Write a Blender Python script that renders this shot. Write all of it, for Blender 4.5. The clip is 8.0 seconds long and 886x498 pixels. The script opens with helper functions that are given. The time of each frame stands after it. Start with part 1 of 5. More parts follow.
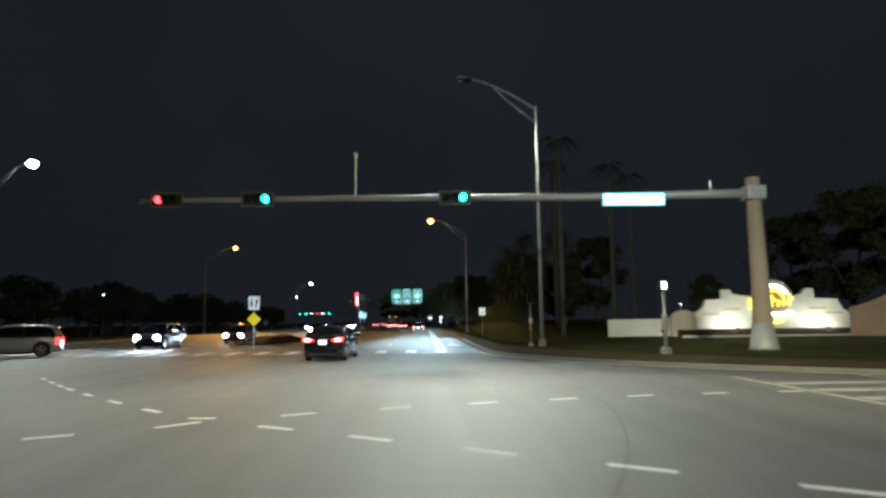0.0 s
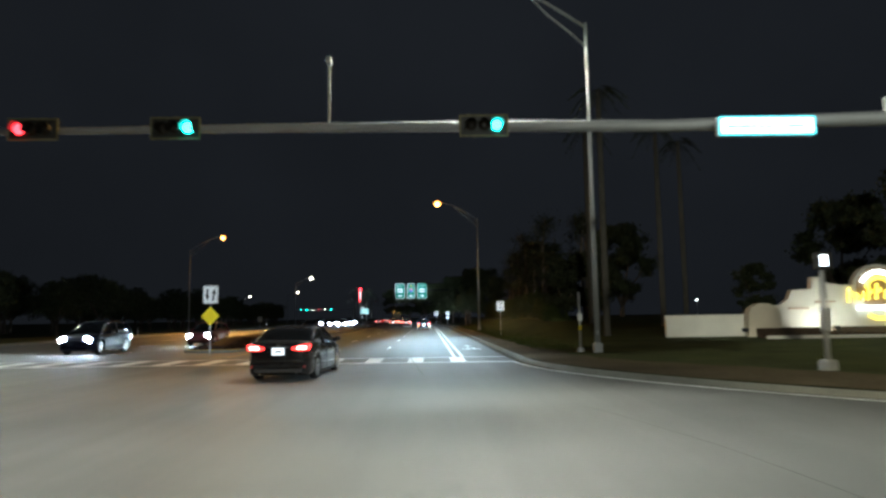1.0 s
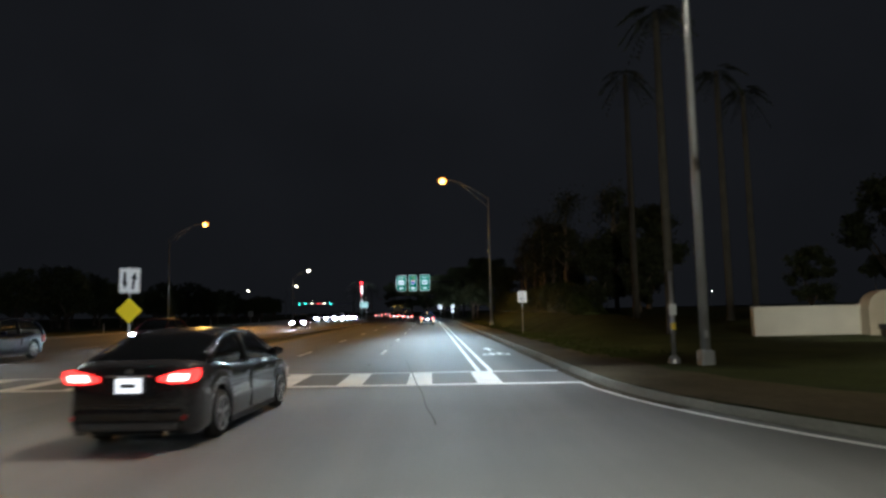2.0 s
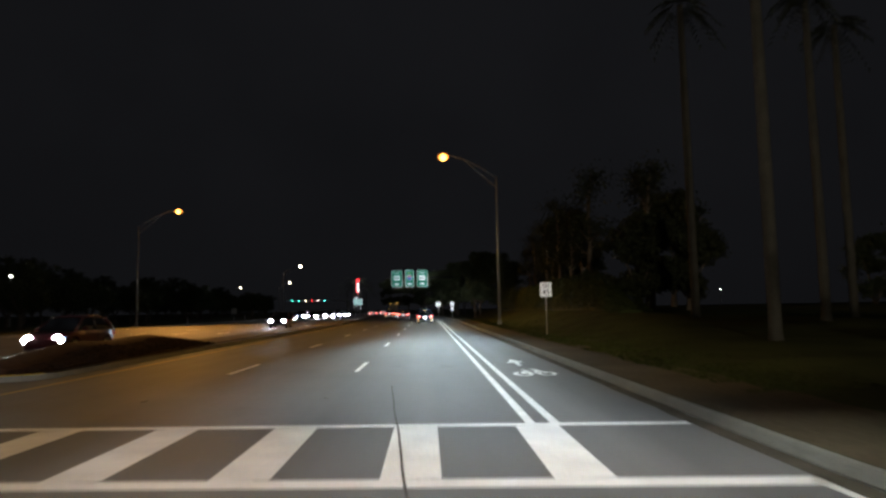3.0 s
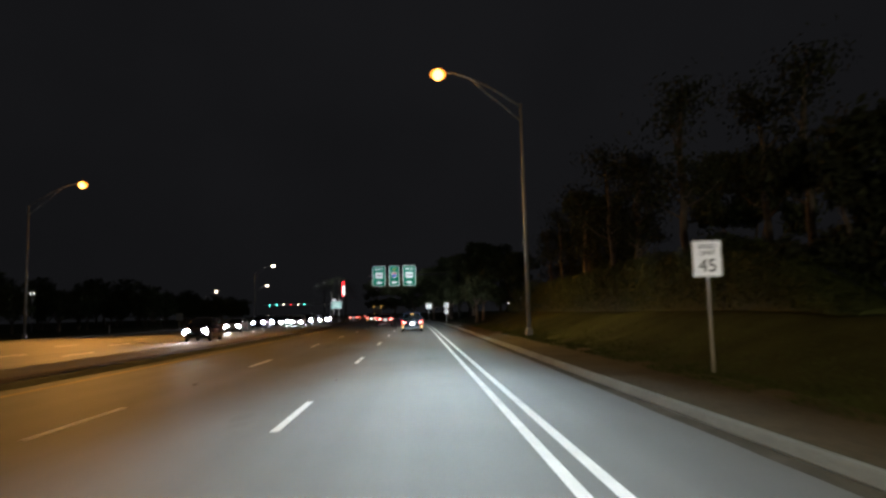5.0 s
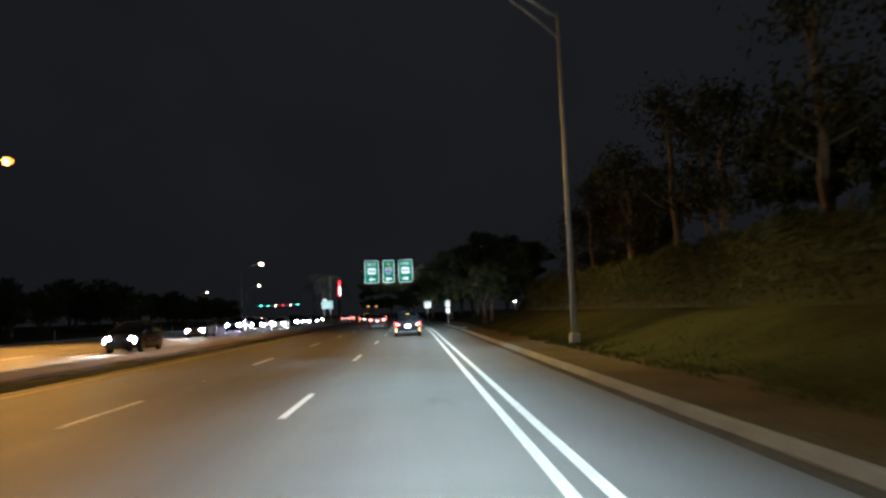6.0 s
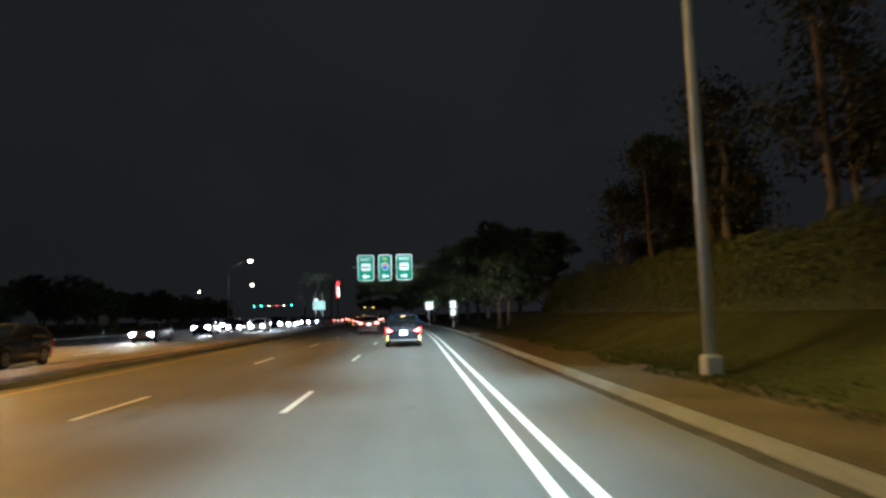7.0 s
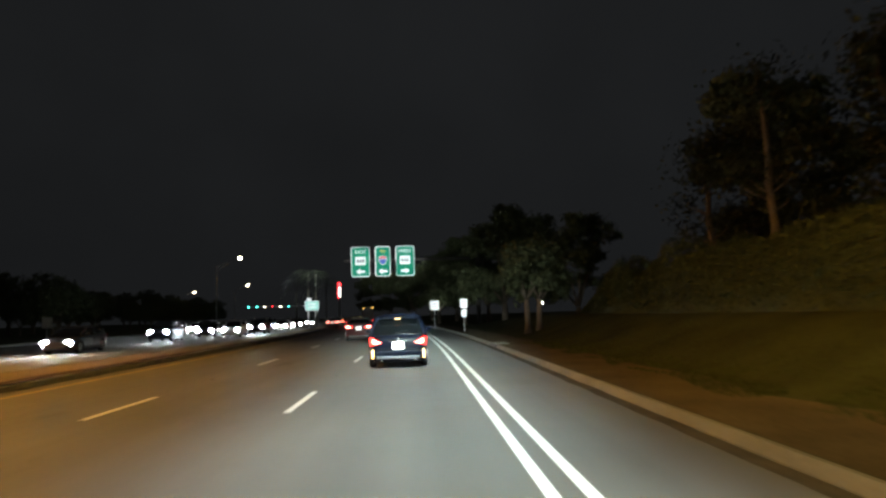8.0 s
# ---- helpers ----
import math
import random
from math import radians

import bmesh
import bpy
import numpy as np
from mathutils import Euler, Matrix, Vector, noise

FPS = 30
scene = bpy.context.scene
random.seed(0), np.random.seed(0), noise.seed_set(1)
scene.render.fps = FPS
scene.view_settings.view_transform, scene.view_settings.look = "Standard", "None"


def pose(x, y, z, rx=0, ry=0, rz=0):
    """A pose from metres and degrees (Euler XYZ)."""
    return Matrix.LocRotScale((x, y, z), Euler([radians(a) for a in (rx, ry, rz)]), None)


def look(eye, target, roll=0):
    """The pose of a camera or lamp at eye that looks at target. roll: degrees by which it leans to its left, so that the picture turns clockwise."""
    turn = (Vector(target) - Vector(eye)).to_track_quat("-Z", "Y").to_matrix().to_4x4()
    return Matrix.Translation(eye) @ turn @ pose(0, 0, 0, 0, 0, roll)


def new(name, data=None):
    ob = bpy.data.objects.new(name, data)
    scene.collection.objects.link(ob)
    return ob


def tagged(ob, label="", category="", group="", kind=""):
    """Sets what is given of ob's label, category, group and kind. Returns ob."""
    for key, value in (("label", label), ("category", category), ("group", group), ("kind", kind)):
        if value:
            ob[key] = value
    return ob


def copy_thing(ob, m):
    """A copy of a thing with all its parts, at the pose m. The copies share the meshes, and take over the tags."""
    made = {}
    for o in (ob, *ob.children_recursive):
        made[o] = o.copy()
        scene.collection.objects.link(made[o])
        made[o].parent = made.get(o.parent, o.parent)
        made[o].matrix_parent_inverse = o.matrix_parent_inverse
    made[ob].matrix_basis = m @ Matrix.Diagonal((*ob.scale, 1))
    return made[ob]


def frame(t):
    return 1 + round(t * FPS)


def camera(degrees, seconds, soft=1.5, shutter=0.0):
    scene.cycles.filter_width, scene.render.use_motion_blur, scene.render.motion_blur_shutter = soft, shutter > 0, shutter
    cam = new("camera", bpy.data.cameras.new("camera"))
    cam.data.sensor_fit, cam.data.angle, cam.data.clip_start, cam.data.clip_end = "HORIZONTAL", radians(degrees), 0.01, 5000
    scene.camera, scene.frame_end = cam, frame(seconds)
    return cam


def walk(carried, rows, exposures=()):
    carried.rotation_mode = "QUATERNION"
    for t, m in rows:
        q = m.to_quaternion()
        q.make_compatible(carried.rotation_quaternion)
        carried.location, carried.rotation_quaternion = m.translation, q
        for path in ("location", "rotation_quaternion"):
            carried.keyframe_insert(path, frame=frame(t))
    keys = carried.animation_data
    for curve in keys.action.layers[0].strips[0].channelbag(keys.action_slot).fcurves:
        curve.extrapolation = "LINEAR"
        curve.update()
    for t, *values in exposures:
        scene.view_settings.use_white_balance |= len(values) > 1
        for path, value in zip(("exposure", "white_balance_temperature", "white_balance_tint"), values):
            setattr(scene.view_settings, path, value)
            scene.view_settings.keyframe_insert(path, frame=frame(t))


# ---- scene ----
cam = camera(67.8, 8.0, 2.6, 0.5)
PATH = [
    (0, (0.781, 14.768, 1.657), (0.842, 16.756, 1.875), -0.8),
    (0.5, (0.693, 19.946, 1.679), (0.745, 21.934, 1.89), -0.7),
    (1, (0.572, 25.1, 1.702), (0.62, 27.089, 1.908), -0.9),
    (1.5, (0.441, 30.151, 1.728), (0.482, 32.141, 1.923), -1.2),
    (3, (0.246, 44.172, 1.627), (0.296, 46.163, 1.808), -1.0),
    (3.5, (0.216, 49.216, 1.587), (0.276, 51.207, 1.767), -0.9),
    (4, (0.213, 54.336, 1.577), (0.283, 56.326, 1.767), -1.0),
    (4.5, (0.246, 59.507, 1.58), (0.324, 61.497, 1.771), -1.2),
    (6, (0.421, 75.91, 1.556), (0.514, 77.899, 1.744), -2.1),
    (6.5, (0.467, 81.561, 1.555), (0.562, 83.549, 1.751), -2.0),
    (7, (0.507, 87.52, 1.541), (0.598, 89.508, 1.736), -1.6),
    (7.5, (0.546, 93.255, 1.568), (0.632, 95.243, 1.763), -1.6),
    (8, (0.566, 99.364, 1.565), (0.648, 101.352, 1.763), -1.7),
]
walk(cam, [(t, look(eye, target, roll)) for t, eye, target, roll in PATH],
     [(0, 1.25, 5850, 0), (1.0, 1.05, 5850, 2), (1.5, 0.87, 5900, 5), (3.0, 0.27, 6750, 11), (3.5, 0.36, 6950, 11), (4.5, 0.35, 7000, 12), (6.0, 0.92, 6500, 8), (6.5, 1.08, 6400, 4), (7.0, 1.22, 6450, 0), (7.5, 1.26, 6850, 0), (8.0, 1.08, 7050, 2)])

# ---- world and lamps ----
world = bpy.data.worlds.new("night")
scene.world = world
world.use_nodes = True
n, l = world.node_tree.nodes, world.node_tree.links
# low night cloud, lit unevenly by the town
cloud = n.new("ShaderNodeTexNoise")
cloud.inputs["Scale"].default_value, cloud.inputs["Detail"].default_value = 1.6, 4
veil = n.new("ShaderNodeMapRange")
veil.inputs["From Min"].default_value, veil.inputs["From Max"].default_value = 0.3, 0.7
veil.inputs["To Min"].default_value, veil.inputs["To Max"].default_value = 0.0052, 0.0088
l.new(n.new("ShaderNodeTexCoord").outputs["Generated"], cloud.inputs["Vector"])
l.new(cloud.outputs["Fac"], veil.inputs["Value"])
l.new(veil.outputs[0], n["Background"].inputs[1])
n["Background"].inputs[0].default_value = (0.67, 0.71, 0.85, 1)

WHITE, HPS, COOL = (0.98, 1.0, 0.86), (1.0, 0.52, 0.16), (0.8, 0.9, 1.0)


def lamp(kind, place, power, colour, radius=0.25, target=None, cone=150, blend=0.5, narrow=1.0):
    data = bpy.data.lights.new("lamp", kind)
    data.energy, data.color, data.shadow_soft_size = power, colour, radius
    if kind == "SPOT":
        data.spot_size, data.spot_blend = radians(cone), blend
    ob = new("lamp", data)
    ob.matrix_world = look(place, target) if target else pose(*place)
    ob.scale = (narrow, 1, 1)
    return ob


# at each lamp head, added fill spots: overlapping along the lane for headlights, weaker orange over other lanes and
# bank
CLEAR, COLD, WARM, TAN, AMBER, ORANGE = (0.8, 0.93, 1.0), (0.66, 0.9, 1.0), (1.0, 0.95, 0.78), (1.0, 0.8, 0.46), (1.0, 0.7, 0.27), (1.0, 0.54, 0.11)
for head, fills in (
    ((3.2, 50.6, 14.9), ((1.5, 20, 12500, 74, WARM, 1), (-14, 32, 5500, 70, ORANGE, 1), (0.5, 36, 5200, 74, WARM, 0.55), (-2, 43, 3900, 74, CLEAR, 0.6),
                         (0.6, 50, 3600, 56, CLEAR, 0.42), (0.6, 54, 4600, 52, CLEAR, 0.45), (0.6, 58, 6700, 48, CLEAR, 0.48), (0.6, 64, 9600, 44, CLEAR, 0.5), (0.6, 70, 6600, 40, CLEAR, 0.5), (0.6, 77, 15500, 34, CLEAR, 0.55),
                         (-6, 50, 1700, 90, ORANGE, 0.8), (-6, 66, 2100, 66, ORANGE, 0.8), (-6, 74, 3200, 50, ORANGE, 0.8),
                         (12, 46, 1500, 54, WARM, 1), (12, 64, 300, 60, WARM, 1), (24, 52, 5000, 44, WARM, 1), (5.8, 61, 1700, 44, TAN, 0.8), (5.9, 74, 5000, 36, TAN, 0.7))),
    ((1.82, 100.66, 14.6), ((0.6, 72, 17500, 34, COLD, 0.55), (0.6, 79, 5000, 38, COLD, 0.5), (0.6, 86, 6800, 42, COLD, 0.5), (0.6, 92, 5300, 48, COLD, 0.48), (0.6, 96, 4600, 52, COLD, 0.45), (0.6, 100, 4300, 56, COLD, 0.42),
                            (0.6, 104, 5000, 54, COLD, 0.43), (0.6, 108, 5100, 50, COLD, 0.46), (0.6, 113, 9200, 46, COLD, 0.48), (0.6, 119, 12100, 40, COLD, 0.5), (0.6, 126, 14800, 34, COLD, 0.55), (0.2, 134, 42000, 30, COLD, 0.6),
                            (-6, 78, 3000, 50, ORANGE, 0.8), (-6, 86, 1250, 66, ORANGE, 0.8), (-6, 94, 700, 80, ORANGE, 0.8), (-6, 101, 1200, 100, ORANGE, 0.8), (-6, 108, 900, 80, ORANGE, 0.8), (-6, 116, 2200, 66, ORANGE, 0.8), (-6, 126, 3600, 50, ORANGE, 0.8),
                            (6.4, 86, 2200, 42, AMBER, 0.6), (6.6, 95, 4200, 50, AMBER, 0.8), (7.5, 105, 1800, 60, AMBER, 0.8), (8.5, 115, 2600, 54, ORANGE, 1))),
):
    for x, y, power, cone, colour, narrow in fills:
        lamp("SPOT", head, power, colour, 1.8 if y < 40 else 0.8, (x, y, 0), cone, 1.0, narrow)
# unseen lamp added behind the start to brighten the mast, corner and trees
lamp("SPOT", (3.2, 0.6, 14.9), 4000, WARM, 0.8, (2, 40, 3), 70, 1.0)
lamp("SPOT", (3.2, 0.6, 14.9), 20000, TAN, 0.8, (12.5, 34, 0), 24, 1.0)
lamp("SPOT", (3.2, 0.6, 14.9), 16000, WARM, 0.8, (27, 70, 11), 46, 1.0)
lamp("SPOT", (-31.5, 128.9, 14.5), 13500, (1.0, 0.46, 0.09), 0.25, (-20, 116, 0), 104, 1.0)
lamp("SPOT", (-31.5, 128.9, 14.5), 5000, (1.0, 0.46, 0.11), 0.25, (-13, 112, 0), 150, 0.6)
lamp("SPOT", (-34.45, 74.3, 16.1), 8000, WHITE, 0.4, (-18, 38, 0), 80, 1.0)
lamp("SPOT", (-34.45, 74.3, 16.1), 700, WHITE, 0.4, (-32, 74, 0), 150, 0.6)
lamp("POINT", (-38.4, 246.5, 15.1), 160, HPS, 0.25)

# ---- materials ----


def mat(name, base, rough=0.6, metal=0.0, vary=0.25, scale=3.0, fine=40.0, bump=0.0, coat=0.0, spec=0.5, island=False):
    m = bpy.data.materials.new(name)
    m.use_nodes = True
    nt = m.node_tree
    n, l = nt.nodes, nt.links
    bsdf = n["Principled BSDF"]
    bsdf.inputs["Roughness"].default_value = rough
    bsdf.inputs["Metallic"].default_value = metal
    bsdf.inputs["Coat Weight"].default_value = coat
    bsdf.inputs["Specular IOR Level"].default_value = spec
    co = n.new("ShaderNodeTexCoord")
    big, small = n.new("ShaderNodeTexNoise"), n.new("ShaderNodeTexNoise")
    big.inputs["Scale"].default_value, small.inputs["Scale"].default_value = scale, fine
    big.inputs["Detail"].default_value, small.inputs["Detail"].default_value = 5, 3
    for t in (big, small):
        l.new(co.outputs["Object"], t.inputs["Vector"])
    add = n.new("ShaderNodeMath")
    add.operation = "ADD"
    l.new(big.outputs["Fac"], add.inputs[0])
    l.new(small.outputs["Fac"], add.inputs[1])
    span = n.new("ShaderNodeMapRange")
    span.inputs["From Min"].default_value, span.inputs["From Max"].default_value = 0.65, 1.35
    span.inputs["To Min"].default_value, span.inputs["To Max"].default_value = 1 - vary, 1 + vary
    l.new(add.outputs[0], span.inputs["Value"])
    value = span.outputs[0]
    if island:
        geo = n.new("ShaderNodeNewGeometry")
        r = n.new("ShaderNodeMapRange")
        r.inputs["To Min"].default_value, r.inputs["To Max"].default_value = 0.55, 1.45
        l.new(geo.outputs["Random Per Island"], r.inputs["Value"])
        mul = n.new("ShaderNodeMath")
        mul.operation = "MULTIPLY"
        l.new(value, mul.inputs[0])
        l.new(r.outputs[0], mul.inputs[1])
        value = mul.outputs[0]
    mix = n.new("ShaderNodeVectorMath")
    mix.operation = "SCALE"
    mix.inputs[0].default_value = base
    l.new(value, mix.inputs["Scale"])
    l.new(mix.outputs[0], bsdf.inputs["Base Color"])
    if bump:
        b = n.new("ShaderNodeBump")
        b.inputs["Strength"].default_value, b.inputs["Distance"].default_value = bump, 0.02
        l.new(small.outputs["Fac"], b.inputs["Height"])
        l.new(b.outputs[0], bsdf.inputs["Normal"])
    return m


def glow(name, colour, strength, base=(0.8, 0.8, 0.8)):
    m = bpy.data.materials.new(name)
    m.use_nodes = True
    b = m.node_tree.nodes["Principled BSDF"]
    b.inputs["Base Color"].default_value = (*base, 1)
    b.inputs["Emission Color"].default_value = (*colour, 1)
    b.inputs["Emission Strength"].default_value = strength
    b.inputs["Roughness"].default_value = 0.3
    return m


ASPHALT = mat("asphalt", (0.145, 0.143, 0.136), 0.68, 0, 0.1, 0.5, 34, 0.4, spec=0.32)
n, l = ASPHALT.node_tree.nodes, ASPHALT.node_tree.links
co = next(q for q in n if q.bl_idname == "ShaderNodeTexCoord")


def road_wear(old, stretch, scale, lo, hi, low, high):
    """Scales the colour by a noise drawn out along the way of travel."""
    turn = n.new("ShaderNodeMapping")
    turn.inputs["Scale"].default_value = (1, stretch, 1)
    l.new(co.outputs["Object"], turn.inputs["Vector"])
    tex = n.new("ShaderNodeTexNoise")
    tex.inputs["Scale"].default_value, tex.inputs["Detail"].default_value = scale, 4
    l.new(turn.outputs[0], tex.inputs["Vector"])
    fit = n.new("ShaderNodeMapRange")
    for key, value in (("From Min", lo), ("From Max", hi), ("To Min", low), ("To Max", high)):
        fit.inputs[key].default_value = value
    l.new(tex.outputs["Fac"], fit.inputs["Value"])
    worn = n.new("ShaderNodeVectorMath")
    worn.operation = "SCALE"
    l.new(old, worn.inputs[0])
    l.new(fit.outputs[0], worn.inputs["Scale"])
    return worn.outputs[0]


base = n["Principled BSDF"].inputs["Base Color"]
base_in = base.links[0].from_socket
# tyre tracks, then oil spots and patches
base_in = road_wear(base_in, 0.03, 0.9, 0.3, 0.7, 0.84, 1.12)
base_in = road_wear(base_in, 0.45, 0.55, 0.66, 0.74, 1.0, 0.72)
l.new(base_in, base)
GUTTER = mat("gutter_strip", (0.085, 0.075, 0.055), 0.95, 0, 0.45, 1.6, 20, 0.4, spec=0.1)
TAR = mat("tar", (0.115, 0.112, 0.104), 0.95, 0, 0.3, 2, 30, spec=0.05)
PAINT_W = mat("road_paint_white", (0.84, 0.84, 0.82), 0.8, 0, 0.16, 1.5, 25, 0.2, spec=0.25)
PAINT_OLD = mat("road_paint_worn", (0.42, 0.41, 0.37), 0.85, 0, 0.4, 1.2, 18, 0.2, spec=0.2)
PAINT_Y = mat("road_paint_yellow", (0.42, 0.32, 0.13), 0.8, 0, 0.18, 1.5, 25, 0.2)
PAINT_YB = mat("kerb_paint_yellow", (0.7, 0.5, 0.05), 0.7, 0, 0.2, 3, 25, 0.2)
KERB = mat("kerb_concrete", (0.2, 0.2, 0.175), 0.85, 0, 0.25, 0.8, 20, 0.4)
CONCRETE = mat("pole_concrete", (0.3, 0.25, 0.19), 0.85, 0, 0.15, 1.2, 25, 0.3)
GRASS = mat("grass", (0.044, 0.049, 0.016), 0.95, 0, 0.5, 0.5, 14, 0.8, spec=0.1)
DIRT = mat("dry_verge", (0.096, 0.076, 0.046), 0.95, 0, 0.4, 0.7, 12, 0.6, spec=0.1)
PALE_TAN = mat("pale_tan", (0.19, 0.15, 0.09), 0.95, 0, 0.35, 0.4, 9, 0.6, spec=0.1)
BLADE = mat("grass_blade", (0.055, 0.068, 0.022), 0.9, 0, 0.2, 0.5, 5, 0, spec=0.1, island=True)
LEAF = mat("leaf", (0.068, 0.08, 0.038), 0.7, 0, 0.3, 0.6, 4, 0, spec=0.2, island=True)
HEDGE_LEAF = mat("hedge_leaf", (0.05, 0.062, 0.018), 0.7, 0, 0.3, 0.5, 4, 0, spec=0.2, island=True)
SHRUB_LEAF = mat("shrub_leaf", (0.034, 0.02, 0.014), 0.8, 0, 0.3, 0.5, 4, 0, spec=0.1, island=True)
# darker copy of the leaf colour, for crowns out of the lamp light
UNLIT_LEAF = mat("unlit_leaf", (0.038, 0.042, 0.02), 0.75, 0, 0.3, 0.6, 4, 0, spec=0.15, island=True)
PALM_LEAF = mat("palm_leaf", (0.045, 0.055, 0.028), 0.6, 0, 0.3, 0.8, 5, 0, spec=0.3, island=True)
PALM_BARK = mat("palm_bark", (0.085, 0.077, 0.062), 0.9, 0, 0.3, 1.5, 14, 0.6, spec=0.1)
BARK = mat("bark", (0.15, 0.12, 0.09), 0.95, 0, 0.4, 2.0, 18, 0.9, spec=0.1)
GALV = mat("galvanised_steel", (0.42, 0.43, 0.43), 0.55, 0.35, 0.12, 2, 30, 0.05)
# colour darkened so the gantry sinks into the night despite the spots
DARKSTEEL = mat("darkened_steel", (0.025, 0.023, 0.02), 0.8, 0.2, 0.3, 2, 30, 0.1)
ALU = mat("aluminium", (0.55, 0.55, 0.55), 0.4, 0.7, 0.1, 3, 40)
BLACK = mat("black_plastic", (0.02, 0.02, 0.022), 0.5, 0, 0.15, 4, 40)
HOUSING = mat("signal_housing", (0.035, 0.034, 0.03), 0.5, 0, 0.2, 4, 40)
BACK_Y = mat("backplate_border", (0.24, 0.21, 0.1), 0.6, 0, 0.15, 4, 40)
STUCCO = mat("stucco", (0.66, 0.62, 0.52), 0.9, 0, 0.14, 0.8, 30, 0.5)
STUCCO_P = mat("pier_stucco", (0.52, 0.45, 0.33), 0.9, 0, 0.18, 0.8, 30, 0.5)
STUCCO_R = mat("tan_stucco", (0.42, 0.28, 0.18), 0.9, 0, 0.16, 0.8, 30, 0.5)
SIGN_W = mat("sign_white", (0.85, 0.86, 0.85), 0.4, 0, 0.05, 4, 40)
# green paled in colour to imitate headlight glare on the sheet
SIGN_PALE = mat("sign_glare_green", (0.3, 0.62, 0.56), 0.5, 0, 0.08, 3, 40, spec=0.15)
SIGN_G = mat("sign_green", (0.0, 0.2, 0.115), 0.6, 0, 0.08, 3, 40, spec=0.15)
SIGN_Y = mat("sign_yellow", (0.8, 0.62, 0.02), 0.4, 0, 0.08, 3, 40)
SIGN_BLUE = mat("sign_blue", (0.03, 0.08, 0.4), 0.4, 0, 0.08, 3, 40)
SIGN_RED = mat("sign_red", (0.55, 0.04, 0.04), 0.4, 0, 0.08, 3, 40)
INK = mat("sign_black", (0.02, 0.02, 0.02), 0.5, 0, 0.1, 3, 40)
RUBBER = mat("tyre_rubber", (0.02, 0.02, 0.02), 0.85, 0, 0.2, 5, 60)
RIM = mat("alloy", (0.55, 0.55, 0.57), 0.3, 0.9, 0.1, 5, 40)
GLASS = mat("car_glass", (0.006, 0.007, 0.008), 0.05, 0, 0.1, 1, 10, 0, 0, 0.5)
PLATE = mat("plate", (0.8, 0.8, 0.8), 0.4, 0, 0.05, 5, 40)
TRIM = mat("bumper_trim", (0.14, 0.14, 0.15), 0.5, 0.1, 0.1, 5, 40)
CHROME = mat("chrome", (0.7, 0.7, 0.72), 0.12, 1.0, 0.05, 5, 40)
MULCH = mat("mulch", (0.07, 0.045, 0.028), 0.95, 0, 0.5, 3, 22, 0.9, spec=0.1)
G_GREEN = glow("signal_green", (0.08, 1.0, 0.8), 9)
G_RED = glow("signal_red", (1.0, 0.02, 0.03), 5)
G_OFF = mat("dark_lens", (0.03, 0.025, 0.02), 0.2, 0, 0.1, 5, 40)
G_HPS = glow("sodium_lens", (1.0, 0.32, 0.035), 1.5)
G_CORE = glow("sodium_core", (1.0, 0.45, 0.09), 7)
G_LED = glow("led_lens", (0.9, 1.0, 0.88), 20)
G_LAMP = glow("lamp_lens", (1.0, 0.88, 0.65), 12)
G_HEAD = glow("headlight_lens", (0.8, 0.9, 1.0), 320)
# blue emission that imitates the halo round a headlight
G_HALO = glow("headlight_halo", (0.3, 0.58, 1.0), 1.5)
G_TAIL = glow("tail_lens", (1.0, 0.03, 0.025), 2.6, (0.4, 0.02, 0.02))
G_BRAKE = glow("brake_lens", (1.0, 0.4, 0.34), 7, (0.5, 0.1, 0.1))
G_AMBER = glow("amber_lens", (1.0, 0.55, 0.12), 3)
# emission on the plates stands in for light falling on them
G_PLATE = glow("plate_glare", (0.95, 0.97, 1.0), 3.2)
G_DIMPLATE = glow("dim_plate_glare", (0.95, 0.97, 1.0), 0.8)
G_NAME = glow("lit_sign_white", (0.86, 1.0, 1.0), 3.2)
G_NAMEBLUE = glow("lit_sign_teal", (0.05, 0.75, 0.85), 1.2)
G_YELLOW = glow("lit_logo_yellow", (1.0, 0.76, 0.02), 1.0)
G_PED = glow("walk_lens", (0.85, 0.93, 1.0), 8)

# ---- mesh helpers ----


def part(name, bm, material, parent=None, label="", smooth=False):
    me = bpy.data.meshes.new(name)
    bm.normal_update()
    bm.to_mesh(me)
    bm.free()
    me.materials.append(material)
    if smooth:
        for p in me.polygons:
            p.use_smooth = True
    ob = new(name, me)
    if parent:
        ob.parent = parent
    if label:
        tagged(ob, label)
    return ob


def share(name, me, parent, m):
    ob = new(name, me)
    ob.parent = parent
    ob.matrix_basis = m
    return ob


def thing(name, x, y, z=0.0, turn=0.0, label="", category="", group="", kind=""):
    ob = new(name)
    ob.matrix_world = pose(x, y, z, 0, 0, turn)
    return tagged(ob, label, category, group, kind)


def box(bm, c, s, bevel=0.0, turn=None):
    r = bmesh.ops.create_cube(bm, size=1)
    m = Matrix.Translation(c) @ (turn or Matrix()) @ Matrix.Diagonal((*s, 1))
    bmesh.ops.transform(bm, matrix=m, verts=r["verts"])
    if bevel:
        es = list({e for v in r["verts"] for e in v.link_edges})
        bmesh.ops.bevel(bm, geom=es, offset=bevel, segments=2, affect="EDGES", profile=0.5)
    return bm


def boxed(c, s, bevel=0.0, turn=None):
    return box(bmesh.new(), c, s, bevel, turn)


